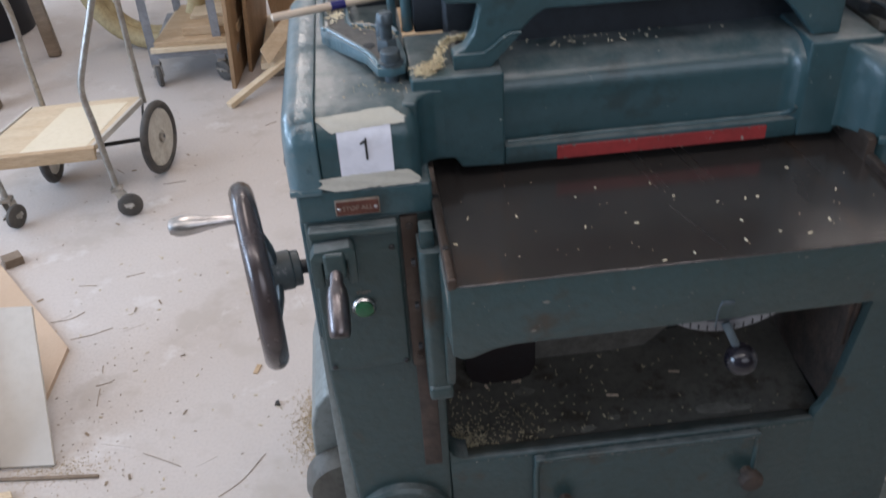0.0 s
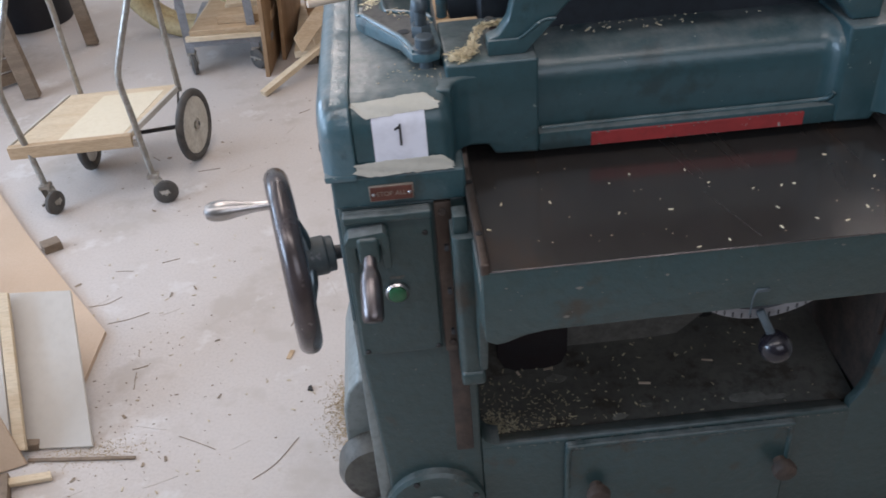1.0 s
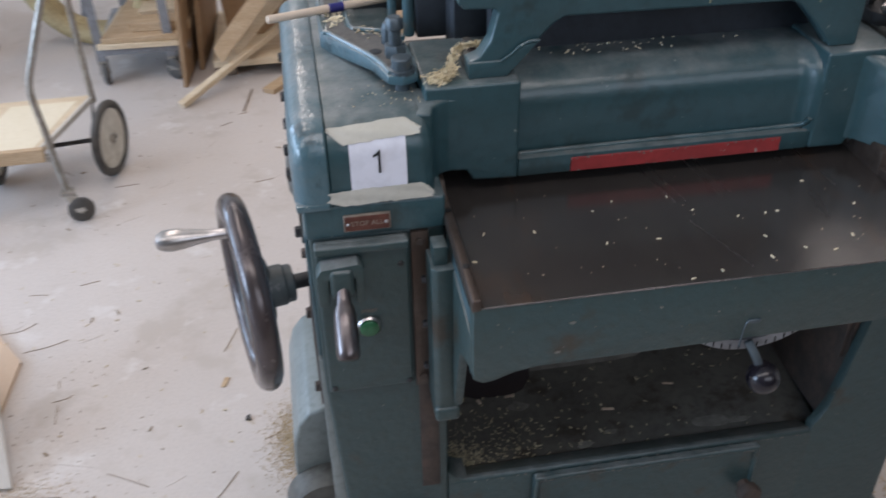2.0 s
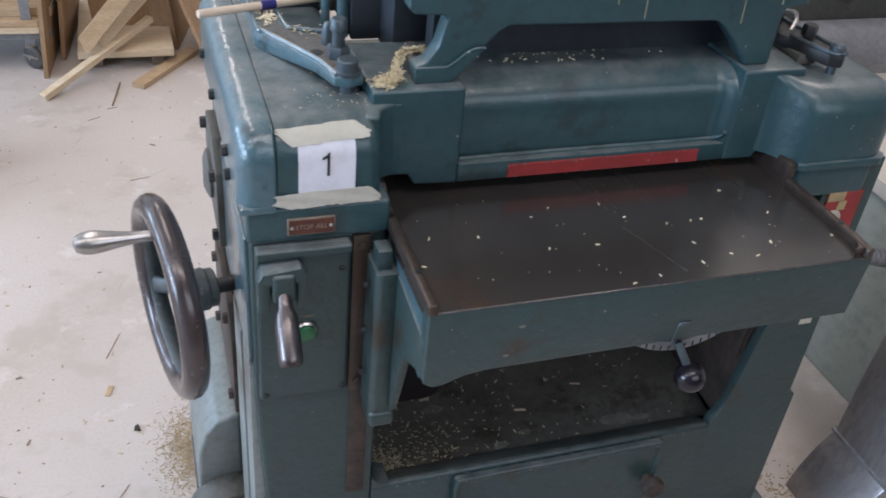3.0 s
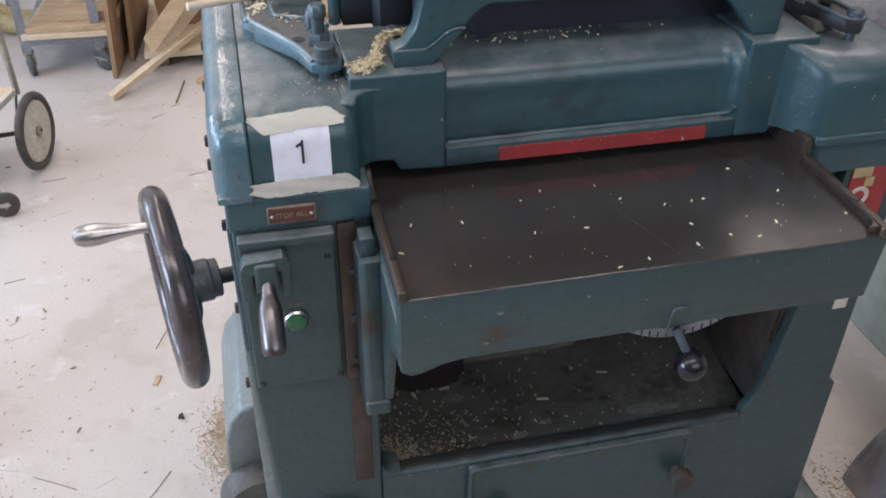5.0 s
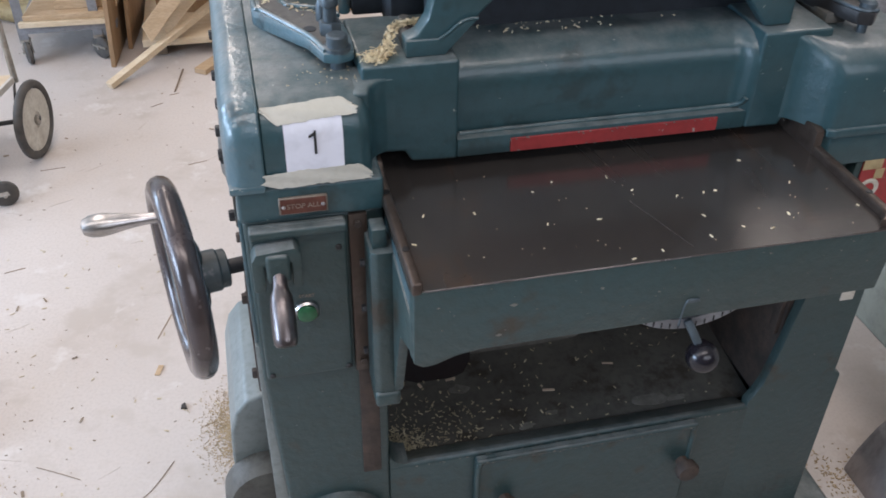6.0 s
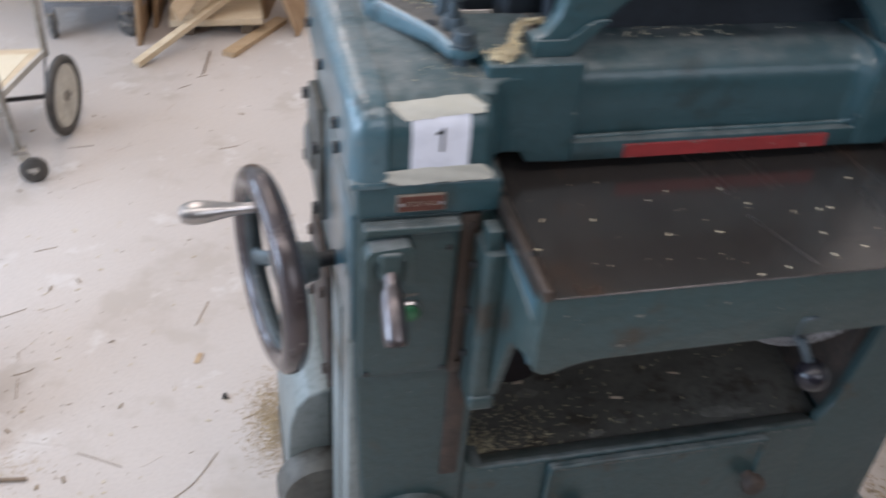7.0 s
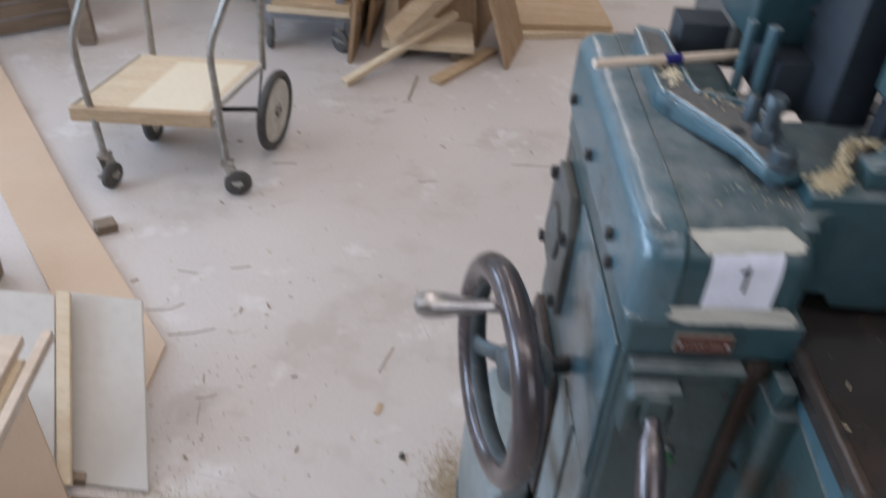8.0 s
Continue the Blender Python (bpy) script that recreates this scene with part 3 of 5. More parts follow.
    part("lower_gib", box((0.092, -0.004, 0.42), (0.122, 0.0, 0.66), 0.002), RUST, P, "rusty lower slideway strip")
    for gz in (0.93, 0.68):
        part("gib_screw", hexbolt((0.1, -0.008, gz), (0, -1, 0), 0.006, 0.004), RUST, P)
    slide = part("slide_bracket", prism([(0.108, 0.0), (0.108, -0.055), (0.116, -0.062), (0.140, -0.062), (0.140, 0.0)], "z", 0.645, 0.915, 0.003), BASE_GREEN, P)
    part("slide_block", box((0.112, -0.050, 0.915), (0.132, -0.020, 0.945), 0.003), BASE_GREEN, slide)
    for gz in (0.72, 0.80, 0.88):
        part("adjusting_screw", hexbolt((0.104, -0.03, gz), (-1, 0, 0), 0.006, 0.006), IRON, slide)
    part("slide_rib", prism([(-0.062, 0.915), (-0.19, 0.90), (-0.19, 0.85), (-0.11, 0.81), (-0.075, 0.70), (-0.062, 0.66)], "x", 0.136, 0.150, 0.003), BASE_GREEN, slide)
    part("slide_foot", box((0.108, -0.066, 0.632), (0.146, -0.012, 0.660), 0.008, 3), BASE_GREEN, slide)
    table = part("table", box((0.139, -0.1988, 0.930), (0.783, 0.58, 0.9562), 0.0006, 1), STEEL, P, "dark worn steel planer bed with chips")
    for rx in (0.135, 0.774):
        rail = part("side_rail", box((rx, -0.200, 0.950), (rx + 0.0125, 0.10, 0.969), 0.004, 3), RAIL, table)
        for ry in (-0.13, 0.0):
            part("rail_screw", lathe((rx + 0.0065, ry, 0.969), (0, 0, 1), [(0.005, 0), (0.005, 0.0012), (0.002, 0.0015)], 10), IRON, rail)
    part("rail_end", prism([(0.0, 0.952), (0.0, 0.968), (0.030, 0.976), (0.048, 0.990), (0.075, 0.990), (0.075, 0.952)], "x", 0.130, 0.145, 0.003), RAIL, table)
    part("rail_end_screw", lathe((0.1375, 0.060, 0.990), (0, 0, 1), [(0.004, 0), (0.004, 0.001), (0.0015, 0.0012)], 10), IRON, table)
    part("rail_end", prism([(-0.005, 0.952), (-0.005, 0.992), (0.006, 0.996), (0.075, 0.996), (0.075, 0.952)], "x", 0.772, 0.786, 0.003), RAIL, table)
    part("corner_fillet", prism([(0.757, -0.193), (0.7725, -0.193), (0.7725, -0.172), (0.7705, -0.181), (0.7665, -0.187)], "z", 0.9555, 0.9685, 0.0006), RAIL, table)
    apron = [(0.137, 0.9552), (0.137, 0.842), (0.150, 0.834), (0.165, 0.836), (0.190, 0.846), (0.220, 0.851), (0.780, 0.856), (0.787, 0.9552)]
    # the darker base paint also stands for less light on the apron front
    part("apron", prism(apron, "y", -0.200, -0.172, 0.003), BASE_GREEN, table, "dark green apron below the bed")
    # only the left side is blue: window light put into its paint
    part("side_apron", prism([(-0.175, 0.93), (-0.175, 0.83), (0.0, 0.86), (0.3, 0.87), (0.3, 0.93)], "x", 0.139, 0.155), BLUE_GREEN, table)
    part("side_apron", prism([(-0.175, 0.928), (-0.175, 0.84), (0.0, 0.86), (0.3, 0.87), (0.3, 0.928)], "x", 0.768, 0.784), GREEN, table)
    part("bed_lip", box((0.150, -0.2003, 0.9545), (0.772, -0.1990, 0.9564), 0.0004, 1), LEVER, table, "bright worn front edge of the bed")
    scr = B()
    for sx, sy, ln, a in ((0.46, -0.02, 0.11, 1.75), (0.475, -0.02, 0.10, 1.75), (0.53, -0.015, 0.13, 1.72), (0.545, -0.01, 0.12, 1.72), (0.50, -0.18, 0.12, 1.9), (0.70, -0.02, 0.20, 1.66)):
        slab((sx, sy, 0.9561), (ln * math.cos(a), ln * math.sin(a), 0), (-0.0005 * math.sin(a), 0.0005 * math.cos(a), 0), 0.0002, 0, scr)
    tagged(part("scratches", scr, CHROME, table, "fine bright scratches in the bed"), kind="stuff")
    part("gusset", prism([(0.772, 0.856), (0.852, 0.856), (0.852, 0.800), (0.838, 0.792)], "y", -0.02, 0.02, 0.003), RECESS_SHADE, table)
    part("under_web", box((0.2, -0.16, 0.87), (0.74, 0.5, 0.92)), DARK_GREEN, table)

    # height scale and its knob below the apron
    cx, cz = 0.512, 0.9495
    arc = [(cx + 0.126 * math.sin(radians(a)), cz - 0.126 * math.cos(radians(a))) for a in range(-34, 35, 4)]
    inner = [(cx + 0.110 * math.sin(radians(a)), cz - 0.110 * math.cos(radians(a))) for a in range(34, -35, -4)]
    scale = part("height_scale", prism(arc + inner, "y", -0.188, -0.183), GREY_METAL, table, "pale curved height scale with marks")
    for a in range(-30, 33, 6):
        x, z = cx + 0.122 * math.sin(radians(a)), cz - 0.122 * math.cos(radians(a))
        part("scale_mark", box((x - 0.0008, -0.1892, z - 0.0025), (x + 0.0008, -0.1878, z + 0.005)), INK, scale)
    part("pointer", tube([(0.512, -0.2, 0.884), (0.498, -0.201, 0.884), (0.494, -0.2, 0.87), (0.492, -0.201, 0.842)], 0.0014, 8), BOLT, table)
    part("pointer_clip", box((0.496, -0.2025, 0.880), (0.514, -0.199, 0.886), 0.001, 1), BOLT, table)
    stem = part("knob_stem", rod((0.510, -0.19, 0.84), (0.528, -0.210, 0.800), 0.006), BOLT, table)
    part("ball_knob", lathe((0.527, -0.207, 0.812), (0.12, -0.25, -0.9), [(0.009, 0)] + [(0.0225 * math.sin(radians(20 + k * 16)), 0.0225 - 0.0225 * math.cos(radians(20 + k * 16))) for k in range(10)] + [(0.003, 0.045)], 28), BLACK, stem, "glossy black ball knob")

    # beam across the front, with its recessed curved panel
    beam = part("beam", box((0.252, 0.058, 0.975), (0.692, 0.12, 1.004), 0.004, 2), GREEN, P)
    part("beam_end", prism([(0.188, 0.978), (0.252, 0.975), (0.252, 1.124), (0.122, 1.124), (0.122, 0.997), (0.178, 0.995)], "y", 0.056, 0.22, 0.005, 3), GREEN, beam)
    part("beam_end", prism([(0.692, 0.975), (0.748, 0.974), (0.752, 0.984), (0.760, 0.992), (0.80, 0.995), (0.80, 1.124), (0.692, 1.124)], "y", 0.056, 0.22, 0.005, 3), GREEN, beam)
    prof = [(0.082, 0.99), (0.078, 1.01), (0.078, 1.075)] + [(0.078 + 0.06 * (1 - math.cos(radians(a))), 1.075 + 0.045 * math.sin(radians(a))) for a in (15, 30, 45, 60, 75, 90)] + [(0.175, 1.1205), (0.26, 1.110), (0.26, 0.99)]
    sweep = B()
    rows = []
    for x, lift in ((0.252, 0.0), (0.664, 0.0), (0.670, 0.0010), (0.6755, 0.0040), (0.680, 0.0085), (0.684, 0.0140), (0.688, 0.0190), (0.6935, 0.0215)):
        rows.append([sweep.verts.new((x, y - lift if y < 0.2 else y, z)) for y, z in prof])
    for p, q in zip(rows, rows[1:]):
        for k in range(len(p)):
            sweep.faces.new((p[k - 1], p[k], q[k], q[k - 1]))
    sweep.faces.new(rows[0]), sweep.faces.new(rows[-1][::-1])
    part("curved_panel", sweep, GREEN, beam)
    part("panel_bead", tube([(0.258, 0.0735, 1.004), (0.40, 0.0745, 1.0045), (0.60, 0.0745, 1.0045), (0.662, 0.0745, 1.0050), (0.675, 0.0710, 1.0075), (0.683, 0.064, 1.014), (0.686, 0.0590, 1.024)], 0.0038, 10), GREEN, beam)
    part("red_stripe", box((0.329, 0.0552, 0.9775), (0.645, 0.0585, 0.9985), 0.0005, 1), RED, beam, "chipped red warning stripe")
    # housing darkened with the shade of the throat behind the beam
    part("chip_breaker", box((0.15, 0.16, 0.972), (0.79, 0.24, 0.99), 0.004), RECESS_SHADE, P, "dark feed roller housing")

    # hood above the beam
    poly = [(0.184, 1.1245), (0.236, 1.1245), (0.298, 1.190), (0.313, 1.199), (0.632, 1.196), (0.647, 1.188), (0.676, 1.158), (0.702, 1.1245), (0.742, 1.1245), (0.742, 1.203), (0.748, 1.212),
            (0.782, 1.216), (0.782, 1.46), (0.171, 1.46), (0.171, 1.226), (0.179, 1.218), (0.218, 1.216), (0.224, 1.211), (0.214, 1.172), (0.200, 1.152), (0.184, 1.146)]
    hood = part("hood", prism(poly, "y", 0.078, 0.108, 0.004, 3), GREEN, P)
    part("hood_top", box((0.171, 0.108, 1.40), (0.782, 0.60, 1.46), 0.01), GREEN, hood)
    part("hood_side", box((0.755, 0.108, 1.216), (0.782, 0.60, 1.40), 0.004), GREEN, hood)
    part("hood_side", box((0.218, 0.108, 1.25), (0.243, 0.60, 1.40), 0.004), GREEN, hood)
    # the hood's inner shade is painted on this back panel
    part("hood_back", box((0.235, 0.168, 1.09), (0.755, 0.20, 1.40)), RECESS_SHADE, hood, "hood back panel coloured as the shade inside")
    part("hood_bead", tube([(0.228, 0.0735, 1.1465), (0.241, 0.0735, 1.155), (0.254, 0.0735, 1.166), (0.267, 0.0735, 1.171), (0.279, 0.0735, 1.171)], 0.0022), GREEN, hood)
    for dx, lo, ln in ((0.467, 1.225, 0.05), (0.512, 1.203, 0.08), (0.672, 1.192, 0.10), (0.735, 1.218, 0.06)):
        part("drip", tube([(dx - 0.006, 0.0775, lo + ln), (dx - 0.002, 0.0775, lo + ln * 0.5), (dx, 0.0775, lo)], 0.0011, 6), DRIP, hood, "dried cream drip")
    part("hold_down_bolt", hexbolt((0.194, 0.140, 1.146), (0, 0, 1), 0.008, 0.008), DARK_GREEN, hood)
    # blocks added to fill the gap beside the hood, coloured as shade
    part("gear_case", box((0.145, 0.285, 1.10), (0.252, 0.60, 1.166), 0.004, 2), RECESS_SHADE, hood, "gear case block coloured as shade beside the hood")
    part("gear_plate", box((0.055, 0.405, 1.10), (0.146, 0.46, 1.160), 0.004, 2), RECESS_SHADE, hood)
    part("hood_inner", box((0.190, 0.215, 1.095), (0.242, 0.334, 1.40), 0.004, 2), RECESS_SHADE, hood)
    gear = part("gear_cover", box((0.118, 0.335, 1.165), (0.24, 0.60, 1.46), 0.010, 3), GREEN, hood)
    part("cover_bolt", hexbolt((0.195, 0.335, 1.215), (0, -1, 0), 0.010, 0.006), IRON, gear)
    part("hood_foot", prism([(0.184, 1.1245), (0.236, 1.1245), (0.279, 1.170), (0.268, 1.171), (0.254, 1.166), (0.241, 1.155), (0.228, 1.1465), (0.184, 1.1465)], "y", 0.073, 0.082, 0.002, 2), GREEN, hood)
    part("foot_pad", box((0.184, 0.076, 1.1245), (0.236, 0.150, 1.1465), 0.006, 3), DARK_GREEN, hood)
    part("foot_hole", lathe((0.208, 0.120, 1.1455), (0, 0, 1), [(0.017, 0), (0.017, 0.0016), (0.013, 0.002), (0.012, 0.001)], 24), HOLE_SHADE, hood)

    # feed gear and bracket on the head
    part("motor_bracket", box((0.12, 0.40, 1.10), (0.165, 0.58, 1.20), 0.01, 3), DARK_GREEN, P)
    part("spring_post", rod((0.112, 0.315, 1.10), (0.112, 0.315, 1.205), 0.007), BLUE_GREEN, P)
    part("spring_post", rod((0.135, 0.30, 1.10), (0.135, 0.30, 1.205), 0.009), BLUE_GREEN, P)
    plan = [(-0.002, 0.262), (0.008, 0.240), (0.062, 0.142), (0.078, 0.085), (0.098, 0.078), (0.118, 0.088), (0.122, 0.120), (0.116, 0.20),
            (0.105, 0.228), (0.058, 0.248), (0.045, 0.272), (0.042, 0.44), (0.010, 0.455), (0.000, 0.43)]
    cast = prism(plan, "z", 1.106, 1.134, 0.004, 2)
    for v in cast.verts:
        if v.co.z < 1.125:
            v.co.z += 0.014 * max(0.0, min(1.0, (0.25 - v.co.y) / 0.15))
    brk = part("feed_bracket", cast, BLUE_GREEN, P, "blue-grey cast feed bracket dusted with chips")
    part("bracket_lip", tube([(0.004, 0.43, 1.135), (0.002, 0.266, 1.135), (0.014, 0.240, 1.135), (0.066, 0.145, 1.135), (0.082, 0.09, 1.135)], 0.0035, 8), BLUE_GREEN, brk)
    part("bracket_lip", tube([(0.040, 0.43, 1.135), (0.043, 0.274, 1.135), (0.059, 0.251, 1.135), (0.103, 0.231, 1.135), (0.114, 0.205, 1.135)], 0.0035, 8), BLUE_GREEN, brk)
    well = [(0.010, 0.262), (0.020, 0.245), (0.068, 0.150), (0.085, 0.095), (0.112, 0.095), (0.114, 0.12), (0.108, 0.19), (0.098, 0.218), (0.052, 0.238), (0.036, 0.27), (0.034, 0.42), (0.012, 0.43)]
    part("bracket_floor", prism(well, "z", 1.1335, 1.1348), DUSTY, brk, "dusty brown bracket floor")
    part("bracket_hole", lathe((0.07, 0.165, 1.1345), (0, 0, 1), [(0.009, 0), (0.009, 0.0012), (0.002, 0.0013)], 18), RECESS_SHADE, brk)
    part("stud", lathe((0.098, 0.098, 1.132), (0, 0, 1), [(0.018, 0), (0.018, 0.006), (0.014, 0.007), (0.014, 0.02), (0.012, 0.022)], 20), BOLT, brk)
    part("nut", hexbolt((0.096, 0.148, 1.134), (0, 0, 1), 0.016, 0.018), BOLT, brk)
    part("stud", lathe((0.096, 0.148, 1.152), (0, 0, 1), [(0.009, 0), (0.009, 0.02), (0.012, 0.022), (0.012, 0.034), (0.009, 0.038)], 16), BOLT, brk)
    part("eye_bolt", lathe((0.092, 0.195, 1.134), (0, 0, 1), [(0.01, 0), (0.01, 0.02), (0.007, 0.03), (0.004, 0.032)], 14), BOLT, brk)
    part("stud_foot", rod((0.098, 0.098, 1.098), (0.098, 0.098, 1.122), 0.010), BOLT, brk)

    part("bracket_pad", box((0.004, 0.36, 1.100), (0.040, 0.43, 1.113), 0.003), BLUE_GREEN, brk)
    part("bracket_pad", box((0.052, 0.19, 1.100), (0.10, 0.25, 1.113), 0.003), BLUE_GREEN, brk)

    # head of the right column
    shoulder = B()
    rows = []
    steps = [(0.738, 0.0575, 1.1235, 0.008), (0.748, 0.0555, 1.123, 0.012), (0.757, 0.049, 1.121, 0.020), (0.766, 0.037, 1.118, 0.030), (0.774, 0.022, 1.115, 0.038),
             (0.782, 0.008, 1.113, 0.044), (0.790, -0.001, 1.112, 0.047), (0.800, -0.006, 1.112, 0.048), (0.918, -0.006, 1.112, 0.048), (0.930, -0.004, 1.110, 0.048),
             (0.942, 0.002, 1.104, 0.048), (0.951, 0.011, 1.095, 0.048), (0.956, 0.023, 1.083, 0.048)]
    for x, f, t, bend in steps:
        line = [(f, 0.988)] + [(f + bend - bend * math.cos(k * math.pi / 24), t - bend + bend * math.sin(k * math.pi / 24)) for k in range(13)] + [(0.62, t), (0.62, 0.988)]
        rows.append([shoulder.verts.new((x, y, z)) for y, z in line])
    for p, q in zip(rows, rows[1:]):
        for k in range(len(p)):
            shoulder.faces.new((p[k - 1], p[k], q[k], q[k - 1]))
    shoulder.faces.new(rows[0]), shoulder.faces.new(rows[-1][::-1])
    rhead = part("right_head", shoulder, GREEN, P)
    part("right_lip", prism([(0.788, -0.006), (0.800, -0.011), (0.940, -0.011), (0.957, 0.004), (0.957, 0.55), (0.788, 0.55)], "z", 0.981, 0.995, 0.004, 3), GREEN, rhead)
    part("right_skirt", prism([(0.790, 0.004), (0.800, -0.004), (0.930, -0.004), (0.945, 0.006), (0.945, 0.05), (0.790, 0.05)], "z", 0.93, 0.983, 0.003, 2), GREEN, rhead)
    plan = [(0.80, 0.14), (0.83, 0.055), (0.85, 0.045), (0.866, 0.06), (0.85, 0.17), (0.83, 0.30), (0.80, 0.30)]
    rb = part("right_bracket", prism(plan, "z", 1.126, 1.146, 0.004), IRON, rhead, "dark grey cast feed bracket")
    part("right_stud", lathe((0.848, 0.062, 1.10), (0, 0, 1), [(0.007, 0), (0.007, 0.03), (0.012, 0.031), (0.012, 0.056), (0.008, 0.060)], 14), BOLT, rb)
    part("right_nut", hexbolt((0.836, 0.12, 1.15), (0, 0, 1), 0.012, 0.018), IRON, rb)
    part("right_spacer", box((0.806, 0.09, 1.115), (0.84, 0.28, 1.131), 0.003), DARK_GREEN, rb)
    part("bracket_lip", tube([(0.812, 0.13, 1.147), (0.832, 0.064, 1.147), (0.85, 0.053, 1.147), (0.860, 0.066, 1.147), (0.846, 0.17, 1.147), (0.828, 0.29, 1.147)], 0.0035, 8), BOLT, rb)
    part("feed_gear", lathe((0.815, 0.215, 1.165), (1, 0, 0), [(0.024, 0), (0.030, 0.003), (0.030, 0.016), (0.024, 0.019), (0.012, 0.019), (0.012, 0.032), (0.006, 0.034)], 24), IRON, rb, "dark feed gear")
    part("gear_arm", prism([(0.17, 1.128), (0.16, 1.165), (0.19, 1.190), (0.245, 1.188), (0.262, 1.16), (0.262, 1.128)], "x", 0.806, 0.816, 0.003), IRON, rb)
    part("right_lever", tube([(0.80, 0.12, 1.158), (0.83, 0.15, 1.166), (0.86, 0.2, 1.158), (0.87, 0.27, 1.13)], 0.0035), CHROME, rb)

    # chipped paint along the worn edges
    rng = random.Random(71)
    wear = B()

    def fleck(x, y, z, size):
        n = rng.randint(4, 7)
        loop = [(x + size * rng.uniform(0.4, 1.3) * math.cos(k * math.tau / n), z + size * rng.uniform(0.3, 0.8) * math.sin(k * math.tau / n)) for k in range(n)]
        prism(loop, "y", y - 0.0004, y + 0.0004, bm=wear)

    for _ in range(70):
        fleck(rng.uniform(0.17, 0.79), -0.0006, 0.410 - abs(rng.gauss(0, 0.0025)), rng.uniform(0.001, 0.0035))
    for _ in range(46):
        fleck(rng.uniform(0.30, 0.69), -0.0174, 0.407 - abs(rng.gauss(0, 0.003)), rng.uniform(0.0008, 0.003))
    for _ in range(30):
        fleck(rng.uniform(0.15, 0.77), -0.2005, rng.uniform(0.86, 0.95), rng.uniform(0.0006, 0.0018))
    for x, z, size in ((0.262, 0.918, 0.005), (0.245, 0.872, 0.004), (0.375, 0.925, 0.0035), (0.60, 0.944, 0.003)):
        fleck(x, -0.2005, z, size)
    for _ in range(34):
        fleck(rng.uniform(0.33, 0.64), 0.0550, rng.choice((0.9785, 0.9975)) + rng.gauss(0, 0.001), rng.uniform(0.0008, 0.0025))
    for _ in range(16):
        fleck(rng.uniform(-0.045, 0.13), -0.0004, rng.uniform(0.2, 0.66), rng.uniform(0.0006, 0.0018))
    for _ in range(18):
        fleck(rng.uniform(0.84, 0.95), -0.0004, rng.uniform(0.3, 0.84), rng.uniform(0.0006, 0.002))
    tagged(part("paint_chips", wear, BARE_AND_LIT, P, "small pale chips in the paint"), kind="stuff")

    # stickers
    st = part("sticker", box((0.872, -0.0035, 0.842), (0.940, 0.0, 0.932), 0.0005, 1), RED, P, "red sticker with a pale ring shape")
    part("sticker_ring", ring((0.893, -0.004, 0.880), (0, 1, 0), 0.014, 0.004, 24, 8, 0.3), CREAM, st)
    part("sticker_flash", box((0.872, -0.0045, 0.915), (0.905, -0.003, 0.932), 0.0004, 1), HOSE, st)
    part("sticker_flash", box((0.896, -0.0045, 0.897), (0.912, -0.003, 0.914), 0.0004, 1), HOSE, st)
    part("small_label", box((0.918, -0.002, 0.648), (0.943, 0.0, 0.672), 0.0004, 1), CREAM, P, "small pale worn label")

    # motor and belt guard at the left foot
    poly = [(-0.05, 0.02), (-0.05, 0.36), (-0.07, 0.36), (-0.095, 0.35), (-0.118, 0.32), (-0.132, 0.27), (-0.136, 0.2), (-0.136, 0.02)]
    guard = part("belt_guard", prism(poly, "y", 0.27, 0.58, 0.008, 3), GUARD, P, "grey-green rounded belt guard")
    part("motor_cap", lathe((-0.07, 0.27, 0.115), (0, -1, 0), [(0.092, -0.002), (0.092, 0.03), (0.08, 0.05), (0.03, 0.056), (0.0, 0.057)], 36), DARK_GREEN, guard)
    part("guard_foot", box((-0.14, 0.28, 0.0), (-0.05, 0.56, 0.03), 0.004), DARK_GREEN, guard)
    return P


planer()


# ---- notice taped to the planer ----
notice = thing("paper_notice", (0.053, -0.009, 1.02), "white paper notice with a black numeral, taped to the planer", "notice")
part("sheet", skin_strip(0.014, 0.087, lambda u: 1.012, lambda u: 1.102, 0.0016, 1, 0.0), PAPER, notice)
part("numeral", prism([(0.0503, 1.045), (0.0535, 1.045), (0.0535, 1.0780), (0.0514, 1.0780), (0.0500, 1.0748), (0.0440, 1.0712), (0.0440, 1.0680), (0.0503, 1.0710)], "y", -0.0113, -0.0104), INK, notice, "black printed numeral one")


part("tape", skin_strip(-0.012, 0.107, lambda u: 1.104 - min(u, 0.15) * 0.13 + 0.008 * u, lambda u: 1.108 + 0.01 * u - max(0, u - 0.84) * 0.11, 0.0026, 3, 0.0005), TAPE, notice, "torn cream masking tape")
part("tape", skin_strip(-0.017, 0.121, lambda u: 1.006 - min(u, 0.15) * 0.05 + 0.003 * u, lambda u: 1.021 + 0.004 * u - max(0, u - 0.9) * 0.14, 0.0026, 5, 0.0005), TAPE, notice, "torn cream masking tape")

# ---- loose things on the planer ----
stick = thing("dowel_stick", (0.03, 0.335, 1.136), "pale wooden dowel with a blue tape band, lying on the bracket", "stick")
part("dowel", rod((-0.076, 0.296, 1.1425), (0.130, 0.352, 1.1450), 0.0062, 0.0062, 14), DOWEL, stick)
part("tape_band", rod((0.016, 0.3210, 1.1436), (0.040, 0.3275, 1.1439), 0.0070, 0.0070, 16), BLUE_TAPE, stick, "dark blue tape band")


